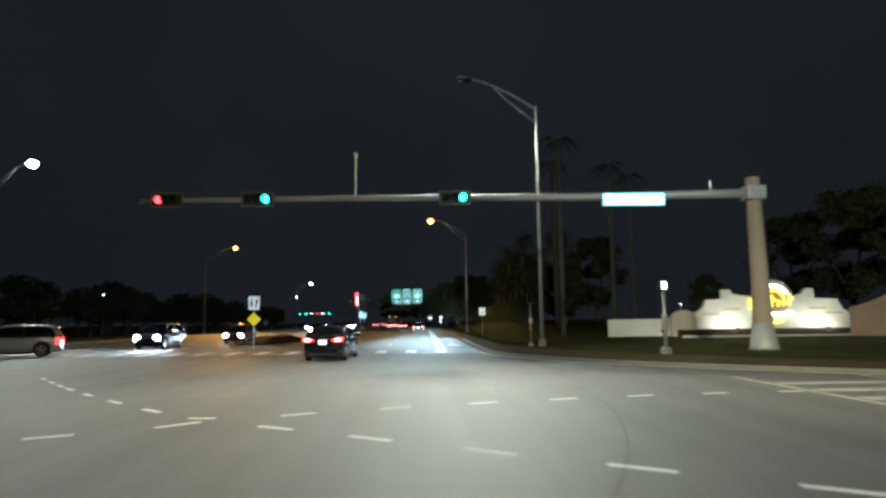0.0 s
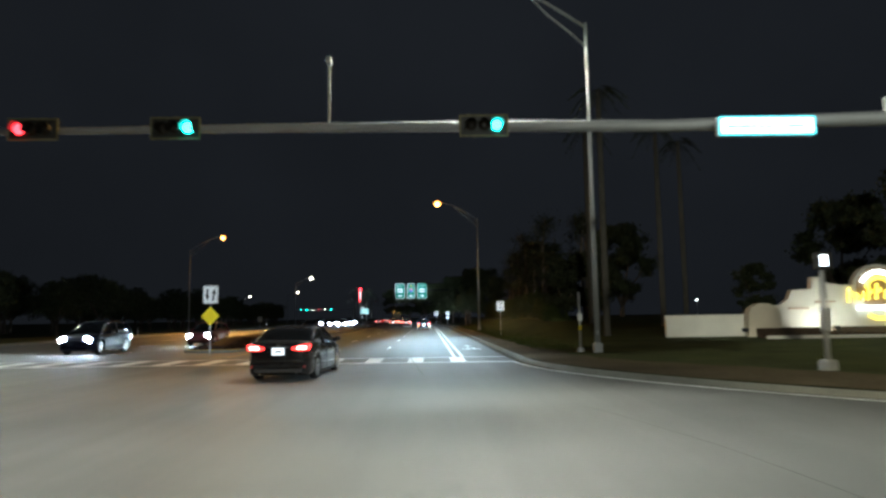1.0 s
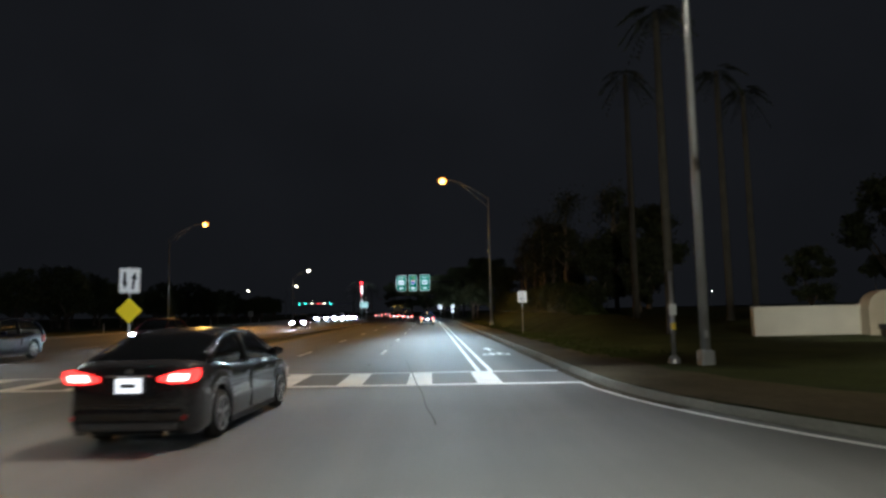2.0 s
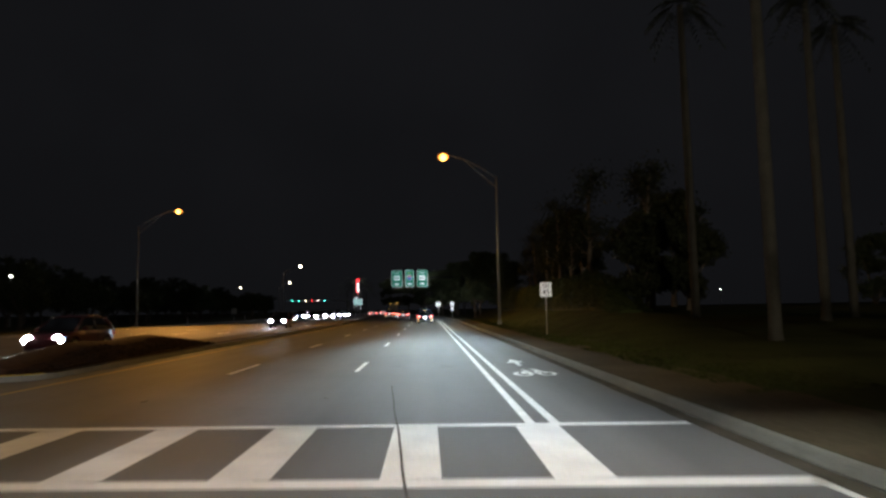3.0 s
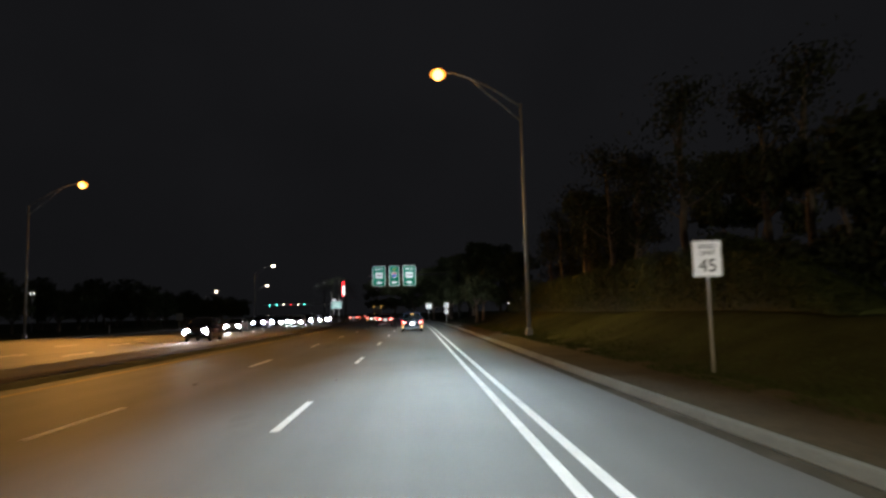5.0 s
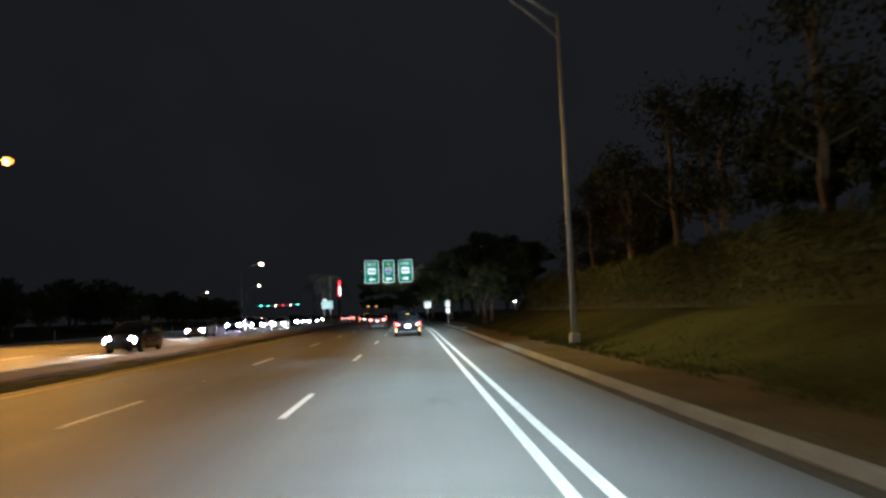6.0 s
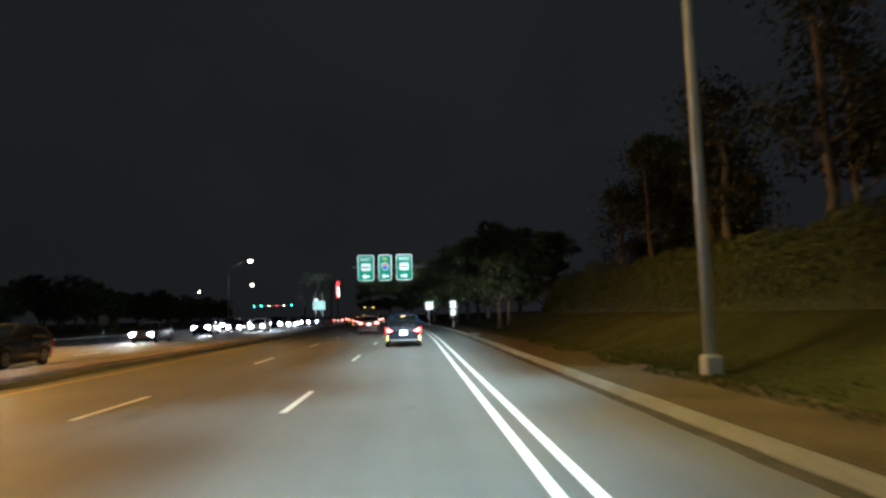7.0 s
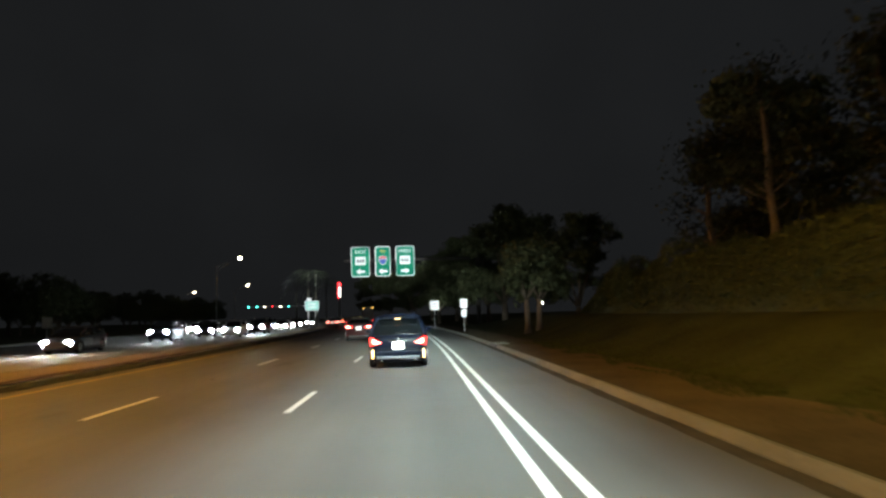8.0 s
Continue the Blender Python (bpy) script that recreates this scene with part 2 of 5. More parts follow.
def loft(bm, rings, close=True, cap=True):
    vs = [[bm.verts.new(p) for p in r] for r in rings]
    n = len(vs[0])
    for a, b in zip(vs, vs[1:]):
        for i in range(n if close else n - 1):
            bm.faces.new((a[i], a[(i + 1) % n], b[(i + 1) % n], b[i]))
    if cap:
        bm.faces.new(vs[0][::-1])
        bm.faces.new(vs[-1])
    return bm


def tube(bm, pts, radii, seg=10):
    pts = [Vector(p) for p in pts]
    rings = []
    for i, p in enumerate(pts):
        d = (pts[min(i + 1, len(pts) - 1)] - pts[max(i - 1, 0)]).normalized()
        a = d.orthogonal().normalized() if abs(d.z) < 0.9 else Vector((1, 0, 0))
        a = (a - d * a.dot(d)).normalized()
        if rings:
            a = (last - d * last.dot(d)).normalized()
        last = a
        b = d.cross(a)
        r = radii[i] if isinstance(radii, (list, tuple)) else radii
        rings.append([p + a * (r * math.cos(k * math.tau / seg)) + b * (r * math.sin(k * math.tau / seg)) for k in range(seg)])
    return loft(bm, rings)


def tubed(pts, radii, seg=10):
    return tube(bmesh.new(), pts, radii, seg)


def disc_y(bm, x, y, z, r, depth, seg=20):
    """A short cylinder along y."""
    return tube(bm, [(x, y, z), (x, y + depth, z)], r, seg)


def prism(bm, outline, y0, y1):
    """An outline in x, z drawn out along y."""
    a = [bm.verts.new((x, y0, z)) for x, z in outline]
    b = [bm.verts.new((x, y1, z)) for x, z in outline]
    bm.faces.new(a)
    bm.faces.new(b[::-1])
    for i in range(len(a)):
        k = (i + 1) % len(a)
        bm.faces.new((a[k], a[i], b[i], b[k]))
    bmesh.ops.recalc_face_normals(bm, faces=bm.faces[:])
    return bm


def rounded(w, h, r, n=4):
    """A rounded rectangle about the origin."""
    pts = []
    for sx, sz, a0 in ((1, 1, 0), (-1, 1, 90), (-1, -1, 180), (1, -1, 270)):
        for i in range(n + 1):
            a = radians(a0 + 90 * i / n)
            pts.append((sx * (w / 2 - r) + r * math.cos(a), sz * (h / 2 - r) + r * math.sin(a)))
    return pts


def lettering(text, size, material, parent, m, name="lettering", depth=0.004):
    cu = bpy.data.curves.new(name, "FONT")
    cu.body, cu.size, cu.extrude, cu.align_x, cu.align_y = text, size, depth, "CENTER", "CENTER"
    tmp = bpy.data.objects.new(name, cu)
    me = bpy.data.meshes.new_from_object(tmp)
    bpy.data.objects.remove(tmp)
    me.materials.clear()
    me.materials.append(material)
    return share(name, me, parent, m)


# ---- road plan ----
LANE = 3.35


def bend(y):
    """How far the avenue has swung to the left at y."""
    return -0.00045 * max(0.0, y - 120) ** 2


def strip(bm, x0, x1, y0, y1, z=0.0, step=6.0, thick=0.0):
    n = max(1, int((y1 - y0) / step)) if y1 > 118 else 1
    ys = [y0 + (y1 - y0) * i / n for i in range(n + 1)]
    rows = [[bm.verts.new((x + bend(y), y, z)) for x in (x0, x1)] for y in ys]
    for a, b in zip(rows, rows[1:]):
        bm.faces.new((a[0], a[1], b[1], b[0]))
    if thick:
        top = bm.faces[:]
        r = bmesh.ops.extrude_face_region(bm, geom=top)
        bmesh.ops.translate(bm, vec=(0, 0, thick), verts=[v for v in r["geom"] if isinstance(v, bmesh.types.BMVert)])
    return bm


KERB_X, WEST = 4.1, -33.0


def corner(t):
    """The kerb line round the corner, from the avenue to the side street."""
    p0, p1, p2 = Vector((4.1, 50.5)), Vector((4.1, 40.6)), Vector((16.0, 31.5))
    return p0 * (1 - t) ** 2 + p1 * 2 * t * (1 - t) + p2 * t * t


def kerb_points():
    pts = [(KERB_X + bend(y), float(y)) for y in range(420, 118, -6)] + [(KERB_X, float(y)) for y in (110, 90, 70, 56)]
    pts += [tuple(corner(i / 16)) for i in range(17)]
    return pts + [(22.0, 28.2), (32.0, 26.4), (60.0, 25.0), (150.0, 25.0)]


EAST = kerb_points()


def kerb_x(y):
    for (xa, ya), (xb, yb) in zip(EAST, EAST[1:]):
        if yb <= y <= ya and ya > yb:
            return xa + (xb - xa) * (ya - y) / (ya - yb)
    return EAST[-1][0]


def smooth(a, b, v):
    t = min(1.0, max(0.0, (v - a) / (b - a)))
    return t * t * (3 - 2 * t)


def land(x, y):
    """Height of the ground east of the kerb."""
    d = x - kerb_x(y)
    rise = 1.12 * smooth(2.2, 6.6, d) * smooth(60, 86, y) * (1 - smooth(150, 190, y))
    return 0.13 + 0.02 * min(d, 8) + rise + 0.05 * smooth(1.5, 4, d) * noise.noise((x * 0.5, y * 0.5, 0))


ground = part("ground", boxed((0, 600, -0.8), (6000, 6000, 1.0)), GRASS)
tagged(ground, "dark grassy ground out to the horizon", "ground", kind="structure")

bm = strip(bmesh.new(), WEST, KERB_X, -60, 118, 0.0)
strip(bm, WEST, KERB_X, 118, 640, 0.0)
pts = [corner(i / 16) for i in range(17)]
mouth = [(KERB_X, 50.5)] + [tuple(p) for p in pts[1:]] + [(22, 28.2), (32, 26.4), (60, 25), (150, 25), (150, -20), (KERB_X, -20)]
bm.faces.new([bm.verts.new((x, y, 0)) for x, y in reversed(mouth)])
bm.faces.new([bm.verts.new(p) for p in ((-160, -5, 0), (WEST, -5, 0), (WEST, 44, 0), (-160, 44, 0))])
bmesh.ops.triangulate(bm, faces=[f for f in bm.faces if len(f.verts) > 4])
bmesh.ops.recalc_face_normals(bm, faces=bm.faces[:])
for f in bm.faces:
    if f.normal.z < 0:
        f.normal_flip()
road = part("road", bm, ASPHALT)
tagged(road, "worn grey asphalt avenue and intersection with white markings", "road", kind="structure")

# lawn and verge east of the kerb
ys = sorted({*np.arange(25.0, 31.5, 0.8), *np.arange(31.5, 52, 0.6), *np.arange(52, 170, 1.2), *np.arange(170, 420, 8.0)})
ds = (0.14, 0.6, 1.2, 1.7, 2.3, 3.0, 3.8, 4.6, 5.4, 6.2, 7.0, 8.0, 9.5, 12, 16, 24, 40, 80, 160)
bm = bmesh.new()
rows = [[bm.verts.new((kerb_x(y) + d, y, land(kerb_x(y) + d, y))) for d in ds] for y in ys]
for a, b in zip(rows, rows[1:]):
    for i in range(len(ds) - 1):
        bm.faces.new((a[i], a[i + 1], b[i + 1], b[i]))
lawn = part("lawn", bm, GRASS, smooth=True)
tagged(lawn, "mown grass bank rising from the verge to a hedge", "lawn", kind="structure")

bm = bmesh.new()
prev = None
for y in np.arange(46, 200, 0.7):
    k = kerb_x(y)
    w = 1.75 + 0.35 * noise.noise((y * 0.35, 3, 0)) + 0.2 * noise.noise((y * 1.3, 9, 0))
    row = [bm.verts.new((k + d, y, land(k + d, y) + 0.012)) for d in (0.17, 0.8, 1.4, w + 0.3)]
    if prev:
        for i in range(3):
            bm.faces.new((prev[i], prev[i + 1], row[i + 1], row[i]))
    prev = row
verge = part("verge", bm, DIRT, smooth=True)
tagged(verge, "dry worn brown strip along the kerb", "verge", kind="structure")

# worn strip round the corner
bm = bmesh.new()
prev = None
turn = [corner(i / 24) for i in range(25)] + [Vector((22.0, 28.2)), Vector((32.0, 26.4)), Vector((60.0, 25.0))]
for i, p in enumerate(turn):
    d = (turn[min(i + 1, len(turn) - 1)] - turn[max(i - 1, 0)]).normalized()
    o = Vector((-d.y, d.x))
    w = 2.0 + 1.0 * math.sin(math.pi * min(1, i / 24)) + 0.4 * noise.noise((i * 0.4, 5, 0))
    row = []
    for k in (0.2, w * 0.4, w * 0.7, w):
        q = p + o * k
        row.append(bm.verts.new((q.x, q.y, land(q.x, q.y) + 0.03)))
    if prev:
        for k in range(3):
            bm.faces.new((prev[k], row[k], row[k + 1], prev[k + 1]))
    prev = row
bmesh.ops.recalc_face_normals(bm, faces=bm.faces[:])
tagged(part("verge", bm, DIRT, smooth=True), "dry worn ground round the corner kerb", "verge", kind="structure")

# west side and median
bm = bmesh.new()
ys = [44.0, 50, *range(56, 420, 6)]
ds = (0.2, 1.5, 4, 9, 20, 50, 140)
rows = [[bm.verts.new((WEST + bend(y) - d, y, 0.13 + 0.1 * noise.noise((d * 0.4, y * 0.2, 4)))) for d in ds] for y in ys]
for a, b in zip(rows, rows[1:]):
    for i in range(len(ds) - 1):
        bm.faces.new((a[i], b[i], b[i + 1], a[i + 1]))
tagged(part("lawn_west", bm, GRASS, smooth=True), "dark grass strip beside the oncoming lanes", "lawn", kind="structure")


def kerb_run(points, name="kerb", label="pale concrete kerb", width=0.2, high=0.14):
    """A kerb whose face stands on the line of points; the land lies to the left of the way."""
    bm = bmesh.new()
    rings = []
    for i, p in enumerate(points):
        a, b = points[max(i - 1, 0)], points[min(i + 1, len(points) - 1)]
        d = Vector((b[0] - a[0], b[1] - a[1], 0)).normalized()
        o = Vector((-d.y, d.x, 0))
        at = Vector((p[0], p[1], 0))
        rings.append([at + o * w + Vector((0, 0, z)) for w, z in ((0, -0.1), (0.008, 0.02), (width * 0.42, high - 0.02), (width * 0.55, high), (width, high), (width, -0.1))])
    loft(bm, rings)
    bmesh.ops.recalc_face_normals(bm, faces=bm.faces[:])
    return tagged(part(name, bm, KERB), label, "kerb", kind="structure")


kerb_run(EAST, width=0.175, high=0.135)
kerb_run([(WEST + bend(y), float(y)) for y in (46, 60, 90, 118, *range(124, 420, 8))])


def median_ring(x0, x1, y0, y1):
    ys = [y0 + (y1 - y0) * i / 40 for i in range(41)]
    nose = [((x0 + x1) / 2 + bend(y0) + (x1 - x0) / 2 * math.cos(a), y0 - 1.0 * math.sin(a)) for a in [math.pi * k / 10 for k in range(1, 10)]]
    left = [(x0 + bend(y), y) for y in ys]
    right = [(x1 + bend(y), y) for y in ys]
    return right[::-1] + nose + left


MED_E, MED_W = -9.7, -12.6
kerb_run([(x, y) for x, y in median_ring(MED_W, MED_E, 62, 400)], "median_kerb", "low concrete kerb round the median")


def median_strip(name, x0, x1, y0, y1, z, material, label):
    bm = bmesh.new()
    prev = None
    n = int((y1 - y0) / 2)
    for i in range(n + 1):
        y = y0 + (y1 - y0) * i / n
        row = [bm.verts.new((x + bend(y), y, z + 0.03 * noise.noise((x * 3, y * 0.7, 2)))) for x in (x0, x0 * 0.67 + x1 * 0.33, x0 * 0.33 + x1 * 0.67, x1)]
        if prev:
            for k in range(3):
                bm.faces.new((prev[k], prev[k + 1], row[k + 1], row[k]))
        prev = row
    return tagged(part(name, bm, material, smooth=True), label, "median", kind="structure")


bm = bmesh.new()
tube(bm, [((MED_E + MED_W) / 2 + 1.47 * math.cos(a), 62 - 1.02 * math.sin(a), 0.07) for a in [math.pi * k / 12 for k in range(1, 12)]], 0.09, 8)
tagged(part("median_nose_kerb", bm, PAINT_YB), "yellow painted kerb round the median nose", "kerb", kind="structure")
# pale tan top, with a dark brown strip along its east kerb
median_strip("median", MED_W + 0.17, MED_E - 0.75, 61.5, 399, 0.15, PALE_TAN, "raised median with a pale tan top")
median_strip("median_edge", MED_E - 0.75, MED_E - 0.17, 61.5, 399, 0.15, MULCH, "dark strip along the median kerb")

# ---- markings ----
dash_me = boxed((0, 1.525, 0.003), (0.12, 3.05, 0.006))
me = bpy.data.meshes.new("lane_dash")
dash_me.to_mesh(me)
dash_me.free()
me.materials.append(PAINT_W)
for k in range(-0, 14):
    y = 62 + 12.192 * k
    for x in (-LANE / 2, -1.5 * LANE):
        a = math.degrees(math.atan((bend(y + 1) - bend(y - 1)) / 2))
        share("lane_dash", me, road, pose(x + bend(y), y, 0, 0, 0, -a))
for k in range(12):
    y = 60 + 12.192 * k
    for x in (-16.2, -19.6, -23.0):
        share("lane_dash", me, road, pose(x + bend(y), y, 0))
for x in (LANE / 2, LANE / 2 + 0.345):
    part("bike_lane_line", strip(bmesh.new(), x - 0.068, x + 0.068, 53.6, 330, 0.004, 4.0), PAINT_W, road)
part("edge_line", strip(bmesh.new(), -8.75, -8.6, 56, 330, 0.004, 4.0), PAINT_Y, road)
part("edge_line", strip(bmesh.new(), WEST + 0.6, WEST + 0.75, 58, 330, 0.004, 4.0), PAINT_W, road)
SKEW = -0.06
for y0, w in ((50.15, 0.3), (53.28, 0.22)):
    bm = bmesh.new()
    bm.faces.new([bm.verts.new(p) for p in ((-31, y0 + SKEW * -34.8, 0.004), (3.84, y0, 0.004), (3.84, y0 + w, 0.004), (-31, y0 + w + SKEW * -34.8, 0.004))])
    part("crosswalk_line", bm, PAINT_W, road)
for k in range(-18, 2):
    x = 0.06 + 1.67 * k
    s = SKEW * (x - 3.84)
    bm = bmesh.new()
    bm.faces.new([bm.verts.new(p) for p in ((x - 0.3, 50.46 + s, 0.004), (x + 0.3, 50.46 + s, 0.004), (x + 0.3, 53.27 + s, 0.004), (x - 0.3, 53.27 + s, 0.004))])
    part("crosswalk_bar", bm, PAINT_W, road)


def ribbon(points, width, z=0.004):
    bm = bmesh.new()
    prev = None
    for i, p in enumerate(points):
        a, b = points[max(i - 1, 0)], points[min(i + 1, len(points) - 1)]
        d = Vector((b[0] - a[0], b[1] - a[1])).normalized()
        o = Vector((-d.y, d.x)) * width / 2
        row = [bm.verts.new((p[0] - o.x, p[1] - o.y, z)), bm.verts.new((p[0] + o.x, p[1] + o.y, z))]
        if prev:
            bm.faces.new((prev[0], prev[1], row[1], row[0]))
        prev = row
    bmesh.ops.recalc_face_normals(bm, faces=bm.faces[:])
    for f in bm.faces:
        if f.normal.z < 0:
            f.normal_flip()
    return bm


line = [corner(i / 20) for i in range(21)]
part("corner_line", ribbon([(p.x - 0.28, p.y - 0.1) for p in line], 0.15), PAINT_W, road)
for k in range(8):
    y = 31.2 - k * 1.6
    part("crosswalk_bar", ribbon([(9.6, y), (12.8, y - 0.1)], 0.6), PAINT_OLD, road)
for x in (9.4, 13.0):
    part("crosswalk_line", ribbon([(x, 33.2), (x, 12)], 0.2), PAINT_OLD, road)

# turn guide dashes that curve across the intersection
for k in range(7):
    x = -1.82 + 1.74 * k
    part("guide_dash", ribbon([(x, 27.0 + 0.42 * (x + 1.8) - 0.018 * (x + 1.8) ** 2), (x + 0.6, 27.3 + 0.42 * (x + 1.8) - 0.018 * (x + 2.4) ** 2)], 0.13), PAINT_W, road)
for k in range(5):
    x = -1.93 + 1.6 * k
    part("guide_dash", ribbon([(x, 25.84 - 0.7 * (x + 1.93)), (x + 0.64, 25.84 - 0.7 * (x + 2.57))], 0.14), PAINT_W, road)
for k in (1.4, 2.85, 4.25, 5.45, 6.3, 7.2, 8.2):
    q = [(-3.14 - u, 26.6 + u + 0.025 * u * u) for u in (k - 0.27, k, k + 0.27)]
    part("guide_dash", ribbon(q, 0.13), PAINT_W, road)
part("guide_dash", ribbon([(-3.6, 25.85), (-3.05, 26.42)], 0.14), PAINT_W, road)
part("guide_dash", ribbon([(-3.42, 26.9), (-2.92, 26.8)], 0.14), PAINT_W, road)
part("guide_dash", ribbon([(-5.2, 25.0), (-4.6, 25.3)], 0.14), PAINT_W, road)


# bicycle symbol and arrow
def ring_flat(cx, cy, rx, ry, w, z=0.004):
    n = 20
    return ribbon([(cx + rx * math.cos(math.tau * i / n), cy + ry * math.sin(math.tau * i / n)) for i in range(n + 1)], w, z)


symbol = []
for cx in (2.58, 3.16):
    symbol.append(ring_flat(cx, 60.55, 0.19, 0.42, 0.12))
symbol.append(ribbon([(2.58, 60.55), (2.72, 61.25), (3.03, 61.25)], 0.12, 0.006))
symbol.append(ribbon([(2.72, 61.25), (2.86, 60.6), (3.03, 61.25)], 0.12, 0.008))
symbol.append(ribbon([(2.86, 60.6), (2.58, 60.55)], 0.12, 0.01))
symbol.append(ribbon([(3.16, 60.55), (3.0, 61.6), (2.9, 61.75)], 0.12, 0.012))
symbol.append(ribbon([(2.66, 61.5), (2.8, 61.5)], 0.16, 0.012))
for b in symbol:
    part("bike_symbol_stroke", b, PAINT_W, road)
bm = bmesh.new()
bm.faces.new([bm.verts.new((x, y, 0.004)) for x, y in ((2.78, 62.9), (2.9, 62.9), (2.9, 63.9), (3.1, 63.9), (2.84, 65.2), (2.58, 63.9), (2.78, 63.9))])
bmesh.ops.recalc_face_normals(bm, faces=bm.faces[:])
for f in bm.faces:
    if f.normal.z < 0:
        f.normal_flip()
part("bike_lane_arrow", bm, PAINT_W, road)

# darker brown strip along the gutter
fine = [(kerb_x(y) - 0.13 + 0.05 * noise.noise((y * 0.9, 2, 0)), float(y)) for y in np.arange(46, 180, 0.8)]
part("gutter_strip", ribbon(fine, 0.25, 0.005), GUTTER, road)

# sealed crack and tyre scuffs
q = [(0.05 - 0.07 * (y - 50) + 0.05 * noise.noise((y * 0.5, 0, 0)), y) for y in np.arange(45, 59, 0.5)]
part("tar_seam", ribbon(q, 0.03, 0.009), TAR, road)
q = [(4.5 - 0.0215 * (y - 30.6) ** 2 + 0.05 * noise.noise((y * 0.5, 4, 0)), y) for y in np.arange(21, 38, 0.5)]
part("tar_seam", ribbon(q, 0.018, 0.009), TAR, road)

# storm drain in the kerb
drain = thing("storm_drain", 4.15 + bend(130.5), 130.5, 0.0, 0, "dark storm drain mouth in the kerb", "storm drain")
# opening drawn as a black box, its inner shade put into the colour
part("mouth", boxed((-0.02, 0, 0.075), (0.06, 2.2, 0.1), 0.01), BLACK, drain)
part("lid", boxed((0.32, 0, 0.16), (0.6, 1.8, 0.06), 0.02), KERB, drain)

# raised pavement markers
bm = boxed((0, 0, 0.009), (0.09, 0.09, 0.018), 0.006)
stud = bpy.data.meshes.new("road_stud")
bm.to_mesh(stud)
bm.free()
stud.materials.append(KERB)
for k in range(14):
    for x in (-LANE / 2, -1.5 * LANE):
        y = 62 + 12.192 * k - 5.24
        share("road_stud", stud, road, pose(x + bend(y), y, 0))

# ---- traffic signal mast ----
MY = 43.2


def signal_mast():
    t = thing("signal_mast", 15.0, 42.2, 0.1, 0, "tall tan concrete signal pole with a long mast arm", "signal mast")
    part("pole", tubed([(0, 0, 0), (0, 0, 3), (-0.06, 0, 7.5)], [0.42, 0.36, 0.29], 12), CONCRETE, t, "tapered concrete pole")
    part("base", tubed([(0, 0, -0.1), (0, 0, 0.12), (0, 0, 0.22)], [0.7, 0.7, 0.45], 12), CONCRETE, t)
    part("base_skirt", tubed([(0, 0, 0.2), (0, 0, 0.35), (-0.005, 0, 1.3)], [0.62, 0.56, 0.405], 14), GALV, t, "flared grey steel skirt", True)
    for a in range(4):
        x, y = 0.55 * math.cos(a * 1.57 + 0.78), 0.55 * math.sin(a * 1.57 + 0.78)
        part("anchor_bolt", tubed([(x, y, 0.1), (x, y, 0.32)], 0.05, 8), GALV, t)
    n = 14
    pts = [(-0.2 - (26.15 * i / n), (MY - 42.2) * min(1, i / 4), 6.82 + 0.12 * math.sin(math.pi * i / n * 0.8)) for i in range(n + 1)]
    part("mast_arm", tubed(pts, [0.21 - 0.12 * i / n for i in range(n + 1)], 10), GALV, t, "tapered grey steel mast arm", True)
    part("clamp", boxed((-0.05, 0, 6.82), (0.8, 0.8, 0.6), 0.05), GALV, t)
    part("camera_post", tubed([(-17.13, MY - 42.2, 6.9), (-17.13, MY - 42.2, 8.75)], 0.035, 8), GALV, t)
    part("detector_camera", boxed((-17.13, MY - 42.25, 8.85), (0.14, 0.35, 0.16), 0.03), ALU, t)
    part("finial_light", tubed([(-1.75, 0.3, 7.0), (-1.75, 0.3, 7.45)], 0.04, 8), ALU, t)
    return t


signal_mast()


def signal_head(x, lit):
    """A three-lens head lying along the arm; red at the west end, green at the east end."""
    t = thing("traffic_signal", x, MY - 0.32, 6.98, 0, "black horizontal traffic signal showing " + ("green" if lit == 2 else "red") + " on the mast arm", "traffic signal", "signals on the mast arm")
    part("backplate", prism(bmesh.new(), rounded(1.36, 0.62, 0.06), 0.06, 0.075), HOUSING, t)
    for s, c in (((1.36, 0.05), (0, 0.29)), ((1.36, 0.05), (0, -0.29))):
        part("border", boxed((c[0], 0.05, c[1]), (s[0], 0.012, s[1])), BACK_Y, t, "retroreflective yellow border")
    for sx in (-0.66, 0.66):
        part("border", boxed((sx, 0.05, 0), (0.05, 0.012, 0.52)), BACK_Y, t, "retroreflective yellow border")
    part("housing", boxed((0, 0.13, 0), (1.08, 0.22, 0.37), 0.03), HOUSING, t)
    for i in range(3):
        lx = (i - 1) * 0.355
        glowing = i == lit
        part("lens", disc_y(bmesh.new(), lx, -0.02, 0, 0.15, 0.05), (G_GREEN if lit == 2 else G_RED) if glowing else G_OFF, t, ("lit green lens" if lit == 2 else "lit red lens") if glowing else "dark lens", True)
        bm = bmesh.new()
        n = 14
        a = [radians(-30 + 240 * k / n) for k in range(n + 1)]
        loft(bm, [[(lx + 0.165 * math.cos(q), y, 0.165 * math.sin(q)) for q in a] for y in (-0.2, 0.02)], False, False)
        part("visor", bm, HOUSING, t)
    part("bracket", boxed((0, 0.25, 0), (0.12, 0.2, 0.16), 0.02), GALV, t)
    return t


for x, lit in ((2.19, 2), (-6.3, 2), (-10.15, 0)):
    signal_head(x, lit)


